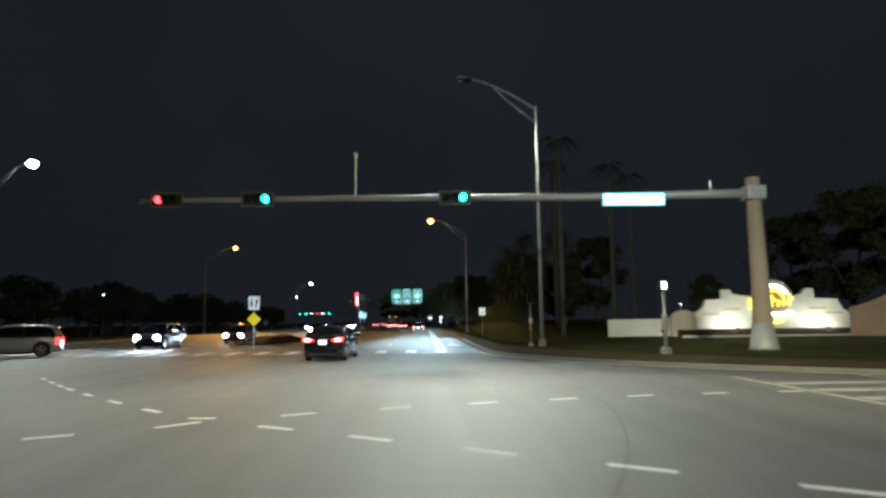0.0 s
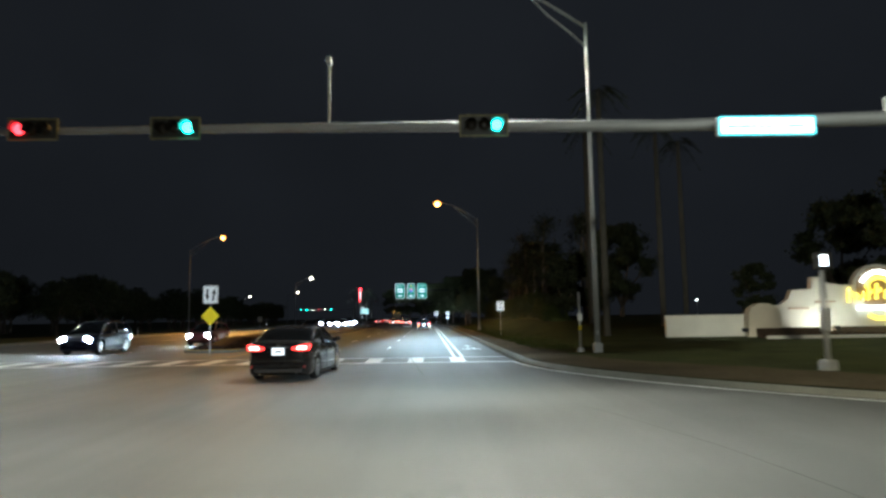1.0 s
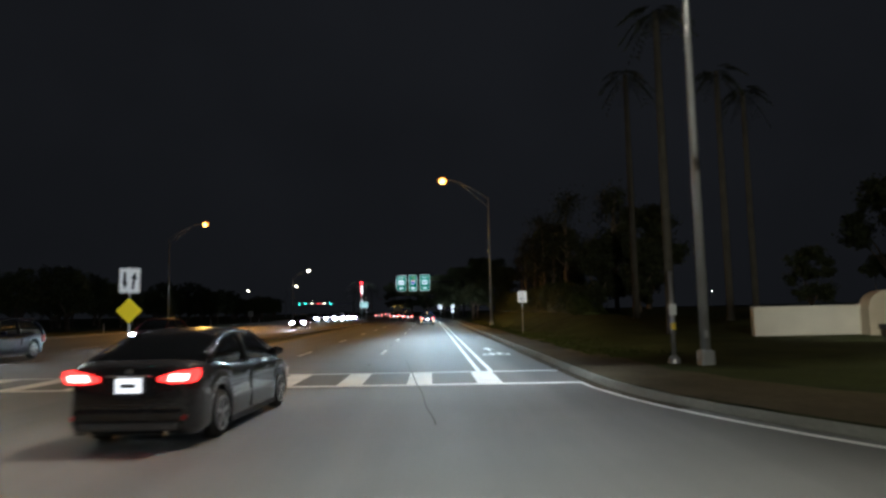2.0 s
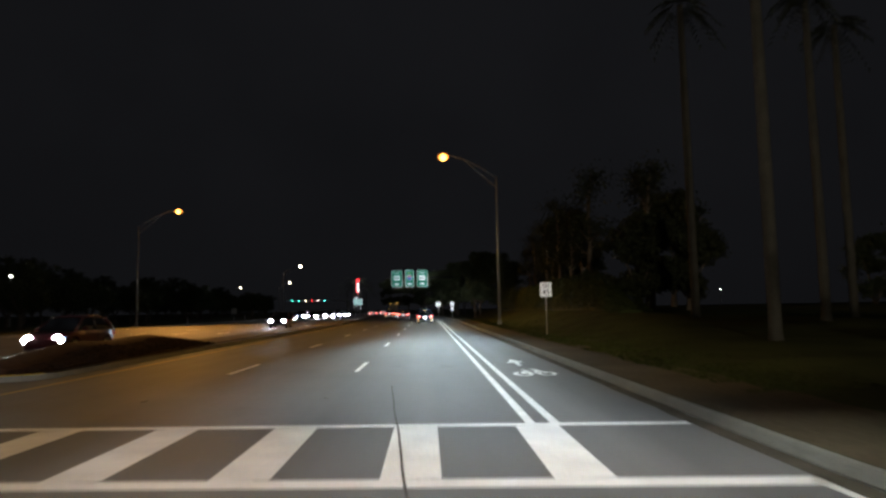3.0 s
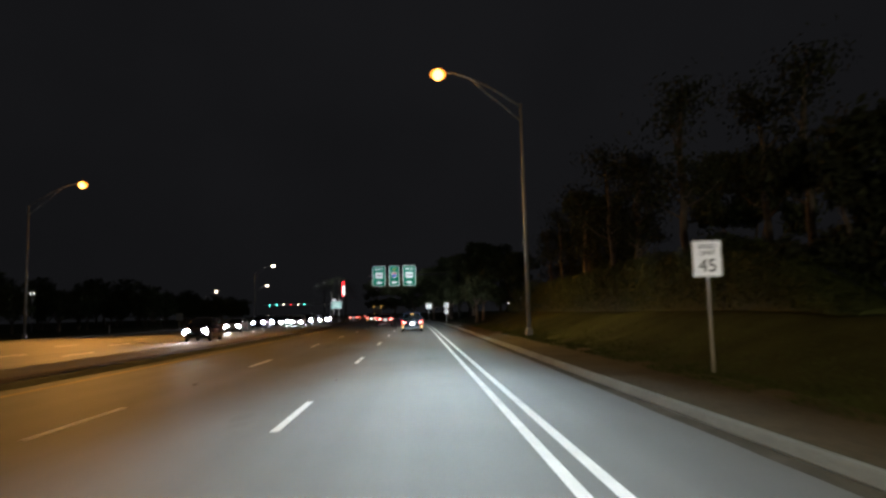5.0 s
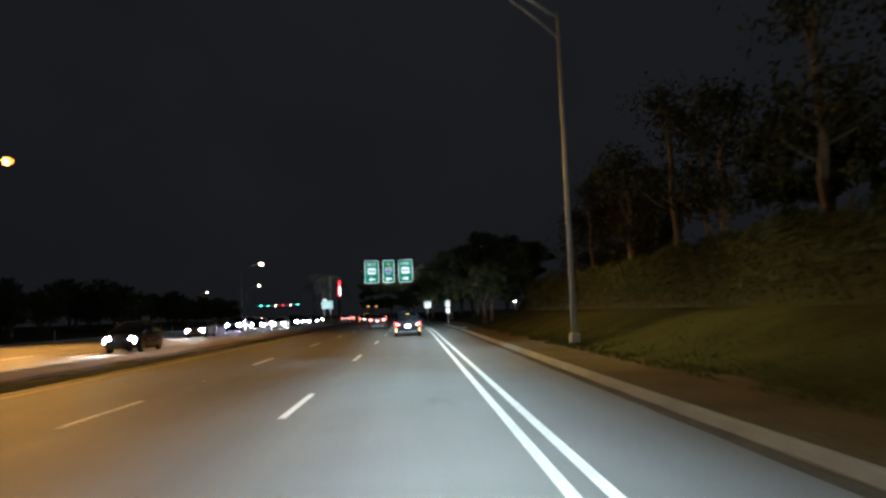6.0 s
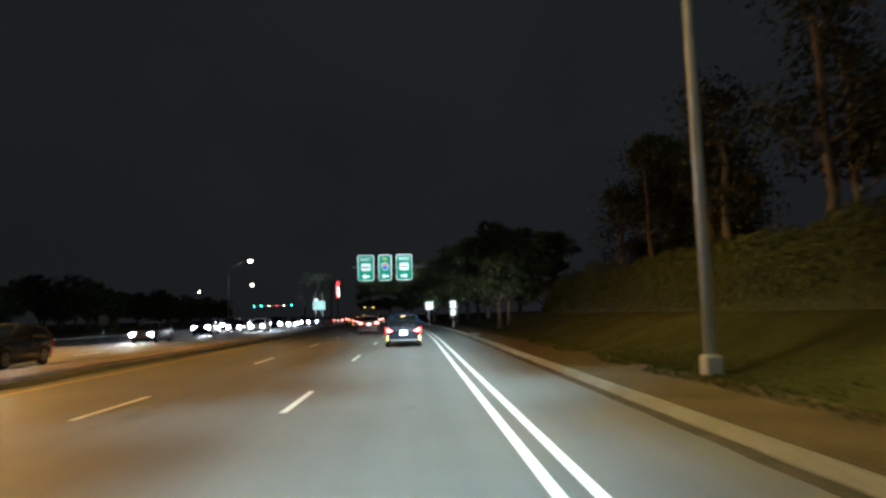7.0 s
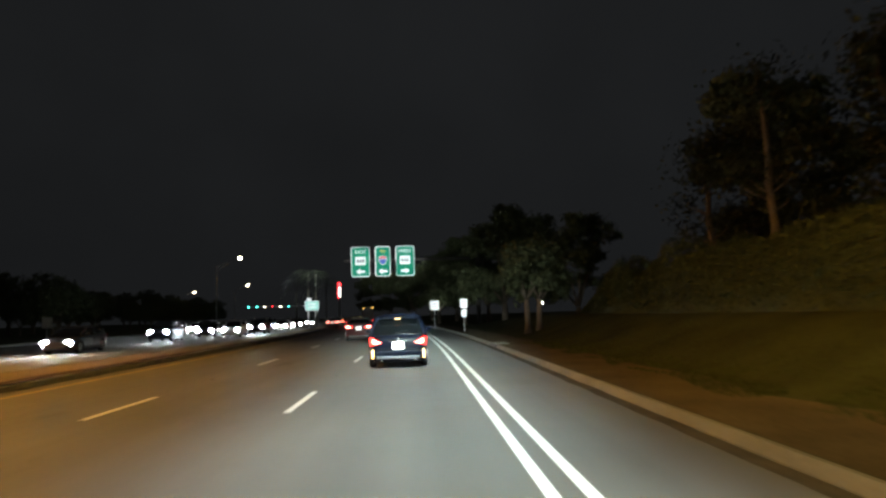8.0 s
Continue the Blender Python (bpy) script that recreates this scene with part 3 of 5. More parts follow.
def name_sign():
    t = thing("street_name_sign", 9.84, 42.35, 6.74, 0, "illuminated white street name sign hanging on the mast arm", "street sign")
    part("box", boxed((0, 0.1, 0), (2.7, 0.2, 0.56), 0.04), ALU, t)
    part("face", prism(bmesh.new(), rounded(2.66, 0.52, 0.06), -0.012, -0.004), G_NAMEBLUE, t, "glowing teal border")
    part("panel", prism(bmesh.new(), rounded(2.5, 0.38, 0.04), -0.02, -0.014), G_NAME, t, "glowing white panel")
    for x, w in ((-0.45, 1.35), (0.72, 0.7)):
        part("writing_bar", boxed((x, -0.024, -0.02), (w, 0.006, 0.1)), G_NAMEBLUE, t)
    for x in (-0.9, 0.9):
        part("hanger", boxed((x, 0.3, 0.12), (0.08, 0.35, 0.12)), GALV, t)


name_sign()


def far_signals():
    y = 332
    t = thing("signal_mast", -34, y, 0, 0, "far signal mast across the oncoming lanes", "signal mast")
    part("pole", tubed([(0, 0, 0), (0, 0, 6.5)], [0.3, 0.2], 10), GALV, t)
    part("mast_arm", tubed([(0, 0, 6.0), (-27, 0, 6.2)], [0.2, 0.1], 8), GALV, t)
    for i, (dx, g) in enumerate(((-24.2, G_GREEN), (-21.5, G_GREEN), (-18.7, G_LAMP), (-15.9, G_RED), (-13.2, G_LAMP), (-10.4, G_GREEN))):
        h = thing("traffic_signal", -34 + dx, y - 0.3, 6.1, 0, "far lit traffic signal on a mast arm", "traffic signal", "signals on the far mast arm")
        part("housing", boxed((0, 0.1, 0), (1.1, 0.24, 0.4), 0.03), HOUSING, h)
        part("lens", disc_y(bmesh.new(), 0.2, -0.06, 0, 0.19, 0.06), g, h, "lit lens")
        part("bracket", boxed((0, 0.26, 0), (0.1, 0.1, 0.14)), GALV, h)


far_signals()

# ---- street lamps ----


def street_lamp(px, py, head, lens, label, pole_top=None, base=0.13, halo=0.42):
    """A galvanised pole with one bent arm to a luminaire at head."""
    hx, hy, hz = head
    top = pole_top or hz - 1.7
    t = thing("street_lamp", px, py, base, 0, label, "street lamp", "street lamps along the avenue")
    part("pole", tubed([(0, 0, 0.4), (0, 0, top)], [0.125, 0.075], 12), GALV, t, "", True)
    part("base", boxed((0, 0, 0.21), (0.37, 0.37, 0.48), 0.07), GALV, t)
    dx, dy, dz = hx - px, hy - py, hz - base
    arm = [(dx * s, dy * s, top - 0.15 + (dz - top + 0.2) * math.sin(s * 1.57)) for s in (0, 0.2, 0.4, 0.6, 0.8, 0.97)]
    part("arm", tubed(arm, [0.06, 0.055, 0.05, 0.045, 0.04, 0.035], 8), GALV, t, "", True)
    low = [(dx * s, dy * s, top - 1.0 + (dz - top + 0.62) * math.sin(s * 1.75)) for s in (0, 0.2, 0.4, 0.62)]
    low[-1] = tuple(Vector(arm[3]).lerp(Vector(arm[4]), 0.1))
    part("arm_brace", tubed(low, [0.045, 0.04, 0.036, 0.03], 8), GALV, t, "", True)
    part("pole_cap", tubed([(0, 0, top - 0.02), (0, 0, top + 0.05)], [0.085, 0.05], 12), GALV, t)
    part("hand_hole_cover", boxed((0, -0.115, 0.85), (0.09, 0.02, 0.2), 0.008), GALV, t)
    a = math.atan2(dy, dx)
    rot = Matrix.Rotation(a, 4, "Z")
    bm = bmesh.new()
    loft(bm, [[(x, w * math.cos(q), 0.08 * math.sin(q) * (h)) for q in [math.tau * k / 12 for k in range(12)]] for x, w, h in ((-0.35, 0.06, 0.7), (-0.15, 0.15, 1.1), (0.15, 0.17, 1.2), (0.38, 0.12, 0.8), (0.45, 0.04, 0.3))])
    bmesh.ops.transform(bm, matrix=Matrix.Translation((dx, dy, dz + 0.06)) @ rot, verts=bm.verts[:])
    part("luminaire", bm, GALV, t, "", True)
    # oversized lens imitates the glare round a lit head
    bm = bmesh.new()
    r = bmesh.ops.create_uvsphere(bm, u_segments=16, v_segments=8, radius=halo)
    bmesh.ops.scale(bm, vec=(1.1, 0.85, 0.75 if lens is not G_OFF else 0.2), verts=bm.verts[:])
    bmesh.ops.translate(bm, vec=(dx, dy, dz - 0.08), verts=bm.verts[:])
    g = part("lens", bm, lens, t, "", True)
    g.visible_shadow = False
    # ball added on the side facing the path, imitating the glare's bright middle
    if lens is G_HPS:
        bm = bmesh.new()
        bmesh.ops.create_uvsphere(bm, u_segments=14, v_segments=8, radius=0.3)
        bmesh.ops.translate(bm, vec=(dx, dy - 0.16, dz - 0.17), verts=bm.verts[:])
        part("core", bm, G_CORE, t, "glaring pale yellow bulb", True).visible_shadow = False
    return t


# this head shows no glow; added fill spots start from it
street_lamp(7.42, 51.9, (3.2, 50.6, 15.2), G_OFF, "tall grey street lamp with a long arm and flat dark head", 13.9)
# unseen post added behind the start for the spots placed there
street_lamp(7.42, 1.9, (3.2, 0.6, 15.2), G_OFF, "tall grey street lamp with a long arm and flat dark head", 13.9, 0.0)
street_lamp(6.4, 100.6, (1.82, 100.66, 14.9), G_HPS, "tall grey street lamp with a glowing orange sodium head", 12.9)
street_lamp(-36.6, 129, (-31.5, 128.9, 14.8), G_HPS, "tall grey street lamp with a glowing orange sodium head", 12.7)
street_lamp(-38.5, 75, (-34.45, 74.3, 16.4), G_LED, "tall street lamp with a bright white head", 14.2, halo=0.46)
street_lamp(-43.5, 246.5, (-38.4, 246.5, 15.4), G_LAMP, "far street lamp with a warm white head", 13.4)
street_lamp(-68.5, 352.5, (-63.6, 352.5, 15.0), G_LAMP, "far street lamp with a warm white head", 13.0)


def lot_lamp(x, y, z, label, heads=1):
    t = thing("lot_lamp", x, y, 0.1, 0, label, "lot lamp", "lamps on the lots beside the avenue")
    part("pole", tubed([(0, 0, 0), (0, 0, z - 0.2)], [0.1, 0.07], 8), GALV, t)
    for k in range(heads):
        sx = (k - (heads - 1) / 2) * 1.9
        part("arm", tubed([(0, 0, z - 0.3), (sx, 0, z)], 0.04, 6), GALV, t)
        part("luminaire", boxed((sx, 0, z + 0.1), (0.55, 0.4, 0.14), 0.03), GALV, t)
        g = part("lens", boxed((sx, -0.05, z - 0.02), (0.4, 0.36, 0.12), 0.04), G_LED, t, "glowing white lens")
    return t


lot_lamp(-103.8, 193.4, 7.8, "double-headed white lot lamp far beyond the oncoming lanes", 2)
lot_lamp(-62, 175, 6.3, "small white lot lamp beyond the oncoming lanes")
lot_lamp(-65, 237, 4.4, "small white lot lamp beyond the oncoming lanes")
lot_lamp(-58, 138, 7.2, "small white lot lamp beyond the oncoming lanes")
lot_lamp(86.7, 161, 8.8, "white lot lamp far behind the entrance wall")
lot_lamp(19, 197, 2.8, "low white lot lamp behind the trees")
lot_lamp(97, 260, 6.5, "white lot lamp far behind the entrance wall")
street_lamp(-105.8, 404.3, (-100.8, 404.3, 15.0), G_LAMP, "far street lamp with a warm white head", 13.0)


def pylon_sign():
    t = thing("pylon_sign", -58, 600, 0, 0, "far tall lit red and white pylon sign", "pylon sign")
    part("pole", boxed((0, 0, 9), (1.2, 1.2, 18)), GALV, t)
    part("cap", boxed((0, -0.1, 26.6), (2.0, 1.2, 2.4), 0.3), G_RED, t, "glowing red cap")
    part("body", boxed((0.4, -0.1, 20.8), (0.95, 1.2, 7.4), 0.3), G_NAME, t, "glowing white panel")
    part("edge", boxed((-0.6, -0.1, 20.4), (0.7, 1.2, 9.0), 0.3), G_RED, t, "glowing red edge")


pylon_sign()

# ---- posts and signs ----


def button_post():
    t = thing("crossing_post", 6.93, 52.8, 0.12, 0, "slim pale crossing post with a push button", "crossing post")
    part("post", tubed([(0, 0, 0), (0, 0, 2.55)], 0.055, 12), ALU, t, "", True)
    part("base", tubed([(0, 0, 0), (0, 0, 0.18), (0, 0, 0.26)], [0.17, 0.15, 0.08], 12), ALU, t)
    part("button_box", boxed((-0.02, -0.09, 1.05), (0.12, 0.1, 0.2), 0.02), SIGN_Y, t)
    part("plate", boxed((0, -0.07, 1.5), (0.2, 0.02, 0.3), 0.005), SIGN_W, t)


def walk_signal():
    t = thing("pedestrian_signal", 10.7, 41.8, 0.14, 20, "pale pedestrian signal post with a lit walk lamp", "pedestrian signal")
    part("post", tubed([(0, 0, 0), (0, 0, 2.75)], 0.07, 12), ALU, t, "", True)
    part("base", boxed((0, 0, 0.16), (0.34, 0.34, 0.36), 0.05), ALU, t)
    part("junction_box", boxed((-0.02, -0.03, 1.35), (0.22, 0.18, 0.62), 0.03), ALU, t)
    part("head", boxed((0.05, 0, 2.85), (0.42, 0.25, 0.45), 0.04), HOUSING, t)
    part("walk_lens", boxed((-0.04, -0.13, 2.86), (0.2, 0.02, 0.26), 0.008), G_PED, t, "glowing white walk lamp")
    part("cap", tubed([(0, 0, 2.75), (0, 0, 2.95)], [0.08, 0.03], 10), ALU, t)


button_post()
walk_signal()


def face(w, h, r, material, t, y=0.0, z=0.0, x=0.0, name="panel", label="", turn=0.0):
    pts = rounded(w, h, r)
    c, s = math.cos(turn), math.sin(turn)
    return part(name, prism(bmesh.new(), [(x + a * c - b * s, z + a * s + b * c) for a, b in pts], y - 0.004, y), material, t, label)


UP = Matrix.Rotation(radians(90), 4, "X")


def at_face(x, y, z):
    return Matrix.Translation((x, y, z)) @ UP


def median_sign():
    t = thing("median_arrow_sign", -10.35, 58.6, 0.0, 0, "white arrow sign over a yellow diamond on a steel post", "road sign")
    part("post", boxed((0, 0.03, 1.75), (0.06, 0.04, 3.5), 0.008), GALV, t)
    face(0.76, 0.9, 0.06, SIGN_W, t, 0.0, 3.02)
    face(0.7, 0.84, 0.05, INK, t, -0.005, 3.02, name="border")
    face(0.67, 0.81, 0.04, SIGN_W, t, -0.010, 3.02, name="sheet")
    part("arrow_stroke", prism(bmesh.new(), [(0.08, 2.7), (0.16, 2.7), (0.2, 3.05), (0.27, 3.02), (0.2, 3.32), (0.06, 3.1), (0.12, 3.08)], -0.02, -0.016), INK, t)
    part("arrow_stroke", prism(bmesh.new(), [(-0.12, 3.32), (-0.2, 3.32), (-0.24, 2.95), (-0.16, 2.7), (-0.07, 2.95), (-0.12, 3.0)], -0.02, -0.016), INK, t)
    face(0.66, 0.66, 0.05, SIGN_Y, t, -0.002, 1.95, 0, "diamond", "yellow diamond marker", radians(45))


def limit_sign():
    x, y = 6.42, 78.4
    t = thing("speed_limit_sign", x, y, land(x, y), -3, "white speed limit sign on a square steel post", "road sign")
    z = 2.54 - land(x, y)
    part("post", boxed((0, 0.03, z / 2 + 0.1), (0.05, 0.045, z + 0.2), 0.008), GALV, t)
    face(0.62, 0.77, 0.045, SIGN_W, t, 0.0, z)
    face(0.59, 0.74, 0.04, INK, t, -0.005, z, name="border")
    face(0.565, 0.715, 0.035, SIGN_W, t, -0.010, z, name="sheet")
    lettering("SPEED", 0.14, INK, t, at_face(0, -0.016, z + 0.25))
    lettering("LIMIT", 0.14, INK, t, at_face(0, -0.016, z + 0.11))
    lettering("45", 0.385, INK, t, at_face(0, -0.016, z - 0.16))


median_sign()
limit_sign()


def guide_signs():
    t = thing("sign_gantry", 7.4, 172.9, 0.1, 0, "dark steel gantry over the lanes", "gantry")
    part("column", tubed([(0, 0, 0), (0, 0, 9.2)], [0.26, 0.2], 12), DARKSTEEL, t, "", True)
    part("beam", tubed([(0, 0, 7.7), (-14.8, 0, 7.7)], [0.2, 0.14], 12), DARKSTEEL, t, "", True)
    part("base", tubed([(0, 0, 0), (0, 0, 0.3)], [0.5, 0.42], 12), CONCRETE, t)
    for cx, w, word, way in ((-5.6, 2.1, "EAST", -1), (-3.14, 1.7, "TO", -1), (-0.68, 2.1, "WEST", 1)):
        s = thing("guide_sign", cx, 172.5, 7.65, 0, "green overhead guide sign reading " + word.title() + " with a route shield and arrow", "guide sign", "guide signs on the gantry")
        face(w, 3.36, 0.3, SIGN_W, s, 0.0, 0, name="panel", label="white edged panel")
        face(w - 0.16, 3.2, 0.25, SIGN_G, s, -0.006, 0, name="sheet")
        lettering(word, 0.56 if word != "TO" else 0.46, SIGN_W if word != "TO" else SIGN_Y, s, at_face(0, -0.014, 1.08), depth=0.006)
        if word == "TO":
            part("route_shield", prism(bmesh.new(), [(-0.42, 0.5), (0, 0.62), (0.42, 0.5), (0.46, 0.1), (0.28, -0.25), (0, -0.42), (-0.28, -0.25), (-0.46, 0.1)], -0.016, -0.012), SIGN_W, s)
            part("route_shield_top", prism(bmesh.new(), [(-0.38, 0.46), (0, 0.57), (0.38, 0.46), (0.4, 0.3), (-0.4, 0.3)], -0.022, -0.018), SIGN_RED, s)
            part("route_shield_field", prism(bmesh.new(), [(-0.4, 0.26), (0.4, 0.26), (0.4, 0.08), (0.24, -0.22), (0, -0.36), (-0.24, -0.22), (-0.4, 0.08)], -0.022, -0.018), SIGN_BLUE, s)
        else:
            face(1.15, 0.92, 0.12, SIGN_W, s, -0.012, 0.1, name="route_shield")
            for i in range(3):
                part("number_bar", boxed((-0.3 + 0.3 * i, -0.02, 0.08), (0.18, 0.006, 0.36)), INK, s)
        d = way
        part("arrow", prism(bmesh.new(), [(0.5 * d, -1.1), (0.05 * d, -0.78), (0.05 * d, -0.98), (-0.48 * d, -0.98), (-0.48 * d, -1.22), (0.05 * d, -1.22), (0.05 * d, -1.42)], -0.016, -0.012), SIGN_W, s)
        for z in (-0.3, 0.4):
            part("bracket", boxed((0, 0.17, z), (0.1, 0.34, 0.12)), GALV, s)


guide_signs()


def small_sign(x, y, panels, label, base=0.13):
    t = thing("roadside_sign", x, y, base, 0, label, "road sign", "small signs along the kerb")
    top = max(z + h / 2 for z, w, h in panels)
    part("post", boxed((0, 0.03, top / 2), (0.06, 0.045, top), 0.008), GALV, t)
    for z, w, h in panels:
        face(w, h, 0.05, SIGN_W, t, 0.0, z, label="pale reflective panel")
        for k in range(2):
            part("writing_bar", boxed((0, -0.008, z + (0.5 - k) * h * 0.35), (w * 0.55, 0.006, h * 0.08)), INK, t)
    return t


small_sign(2.3, 167, [(2.4, 0.9, 0.9)], "white square sign on a thin post by the kerb")
small_sign(4.35, 153.2, [(2.3, 0.6, 0.74), (1.5, 0.5, 0.6)], "two white signs stacked on one post by the kerb")


def sign_back(x, y):
    """A sign for the oncoming traffic, seen from behind."""
    t = thing("roadside_sign", x, y, 0.13, 0, "back of a grey road sign beside the oncoming lanes", "road sign")
    part("post", boxed((0, 0, 1.15), (0.07, 0.05, 2.3), 0.008), GALV, t)
    part("panel", prism(bmesh.new(), [(a, 1.75 + b) for a, b in rounded(0.95, 1.0, 0.06)], 0.03, 0.036), ALU, t)
    for z in (1.45, 2.05):
        part("stiffener", boxed((0, 0.015, z), (0.8, 0.025, 0.05)), ALU, t)


sign_back(-34.2, 163)
for y in (108, 144, 180):
    t = thing("delineator_post", -35.3 + bend(y), y, 0.12, 0, "slim white roadside marker post", "marker post", "marker posts beside the oncoming lanes")
    part("post", tubed([(0, 0, 0), (0, 0, 0.95)], 0.045, 8), SIGN_W, t)
    part("reflector", boxed((0, -0.05, 0.84), (0.07, 0.012, 0.12), 0.004), ALU, t)


def far_green_sign():
    t = thing("median_guide_sign", -17.4, 213, 0.15, 0, "pale green guide sign on two posts in the median", "guide sign")
    for x in (-0.6, 0.6):
        part("post", boxed((x, 0.05, 2.1), (0.1, 0.08, 4.2)), GALV, t)
    face(2.3, 1.6, 0.12, SIGN_W, t, 0, 3.6)
    face(2.15, 1.45, 0.1, SIGN_PALE, t, -0.006, 3.6, name="sheet")
    for k in range(2):
        part("writing_bar", boxed((0, -0.014, 3.85 - k * 0.5), (1.5, 0.008, 0.22)), SIGN_W, t)
    face(0.75, 0.45, 0.06, SIGN_W, t, 0, 4.66, -0.5, name="top_panel", label="small white panel")
    part("top_bracket", boxed((-0.6, 0.05, 4.5), (0.08, 0.06, 0.7)), GALV, t)


far_green_sign()

# ---- entrance wall ----


def entrance_wall():
    t = thing("entrance_wall", 14.4, 63.4, 0.15, -6, "cream stucco entrance wall with stepped top and floodlit yellow emblem", "entrance wall")
    low = [(0, 0), (5.2, 0), (5.2, 1.75), (4.8, 1.62), (4.5, 1.5), (4.2, 1.42), (0, 1.4)]
    part("low_wall", prism(bmesh.new(), low, 0, 0.35), STUCCO, t)
    part("low_wall_cap", boxed((2.1, 0.17, 1.43), (4.2, 0.43, 0.06), 0.015), STUCCO, t)
    pier = [(4.4, 0), (6.2, 0), (6.2, 1.3)] + [(5.3 + 0.85 * math.cos(a), 1.45 + 0.62 * math.sin(a)) for a in [math.pi * k / 10 for k in range(1, 10)]] + [(4.4, 1.3)]
    part("pier", prism(bmesh.new(), pier, -0.7, 0.1), STUCCO_P, t, "rounded tan pier")
    main = [(5.6, 0), (17.8, 0), (17.8, 1.6), (17.3, 1.65), (16.7, 2.0), (16.3, 2.75), (15.2, 2.8), (14.75, 2.82), (14.7, 3.5), (14.2, 3.55), (13.8, 3.15), (13.2, 3.0)]
    main += [(11.85 + 1.35 * math.cos(a), 2.9 + 1.3 * math.sin(a)) for a in [math.pi * k / 14 for k in range(1, 14)]]
    main += [(10.5, 3.0), (9.6, 3.08), (9.0, 3.2), (8.85, 3.52), (8.25, 3.52), (8.2, 2.85), (7.1, 2.8), (6.9, 2.3), (6.4, 1.95), (5.6, 1.9)]
    part("main_wall", prism(bmesh.new(), main, -0.1, 0.4), STUCCO, t, "taller centre with stepped scrolled top")
    part("medallion", disc_y(bmesh.new(), 11.85, -0.16, 2.85, 1.18, 0.1, 28), STUCCO_R, t, "round tan medallion")
    part("ledge", boxed((11.8, -0.3, 0.3), (12.0, 0.4, 0.6), 0.04), STUCCO, t)
    for x, z in ((7.4, 1.75), (16.0, 1.75), (8.9, 2.1), (14.9, 2.1)):
        part("niche_ledge", boxed((x, -0.16, z), (1.1, 0.14, 0.09), 0.01), STUCCO_R, t)
    bed = [(4.8, -2.4), (17.4, -2.2), (17.4, -0.5), (4.8, -0.5)]
    bm = bmesh.new()
    loft(bm, [[(x, y, z if z < 0 else z + 0.17 * (y + 2.4)) for x, y in bed] for z in (-0.2, 0.36)])
    bmesh.ops.recalc_face_normals(bm, faces=bm.faces[:])
    part("planting_bed", bm, MULCH, t, "dark planting bed")
    part("bed_edging", boxed((11.0, -2.6, 0.17), (12.8, 0.18, 0.26), 0.03), STUCCO, t)
    def arc(cx, cz, r0, r1, a0, a1, n=14):
        q = [radians(a0 + (a1 - a0) * k / n) for k in range(n + 1)]
        return [(cx + r0 * math.cos(g), cz + r0 * math.sin(g)) for g in q] + [(cx + r1 * math.cos(g), cz + r1 * math.sin(g)) for g in q[::-1]]

    part("emblem_band", prism(bmesh.new(), arc(11.85, 2.75, 1.1, 0.9, 25, 155), -0.24, -0.17), G_NAME, t, "glowing white band")
    part("emblem_ring", prism(bmesh.new(), arc(11.85, 2.7, 0.8, 0.6, 10, 170), -0.24, -0.17), G_YELLOW, t, "glowing yellow ring")
    part("emblem_crescent", prism(bmesh.new(), arc(11.85, 2.15, 1.15, 0.95, 232, 308), -0.24, -0.17), G_YELLOW, t, "glowing yellow crescent")
    x = 10.05
    for k, (wide, tall) in enumerate(((0.34, 0.85), (0.3, 0.5), (0.2, 0.55), (0.32, 0.8), (0.38, 0.9), (0.3, 0.5), (0.28, 0.5), (0.34, 0.85))):
        z = 2.02 + 0.04 * k
        part("emblem_stroke", prism(bmesh.new(), [(x, z), (x + wide * 0.42, z), (x + wide * 0.62, z + tall), (x + wide * 0.2, z + tall)], -0.3, -0.2), G_YELLOW, t, "glowing yellow emblem stroke")
        part("emblem_stroke", prism(bmesh.new(), [(x + wide * 0.42, z + tall * 0.4), (x + wide, z + tall * 0.5), (x + wide * 1.02, z + tall * 0.75), (x + wide * 0.5, z + tall * 0.62)], -0.3, -0.2), G_YELLOW, t, "glowing yellow emblem stroke")
        x += wide * 1.3
    part("emblem_bar", boxed((11.9, -0.24, 1.72), (2.6, 0.08, 0.2), 0.03), G_NAME, t, "glowing white bar")
    side = [(0, 0), (3.2, 0), (3.2, 2.9), (2.4, 3.0), (1.6, 2.6), (0.6, 2.2), (0, 2.1)]
    s = thing("side_wall", 29.6, 58.8, 0.15, -40, "reddish tan stucco side wall beside the entrance", "side wall")
    part("wall", prism(bmesh.new(), side, 0, 0.4), STUCCO_R, s)
    part("wall", prism(bmesh.new(), [(3.2, 0), (9, 0), (9, 3.3), (3.2, 2.9)], 0.05, 0.35), STUCCO_R, s)


entrance_wall()


def floodlight(x, y, power):
    """A small ground lamp in the planting bed, shining on the wall."""
    at = pose(14.4, 63.4, 0.15, 0, 0, -6)
    p = at @ Vector((x, y, 0.0))
    t = thing("floodlight", p.x, p.y, p.z, -6, "small dark ground floodlight before the entrance wall", "floodlight", "floodlights before the wall")
    part("stake", tubed([(0, 0, -0.2), (0, 0, 0.6)], 0.025, 8), BLACK, t)
    part("housing", boxed((0, 0, 0.67), (0.3, 0.16, 0.2), 0.03), BLACK, t)
    part("lens", boxed((0, 0.083, 0.68), (0.24, 0.012, 0.15), 0.004), G_LAMP, t, "glowing lens")
    lamp("SPOT", tuple(at @ Vector((x, y + 0.12, 0.7))), power, (1.0, 0.98, 0.86), 0.1, tuple(at @ Vector((x, 0, 1.5))), 140, 0.7)


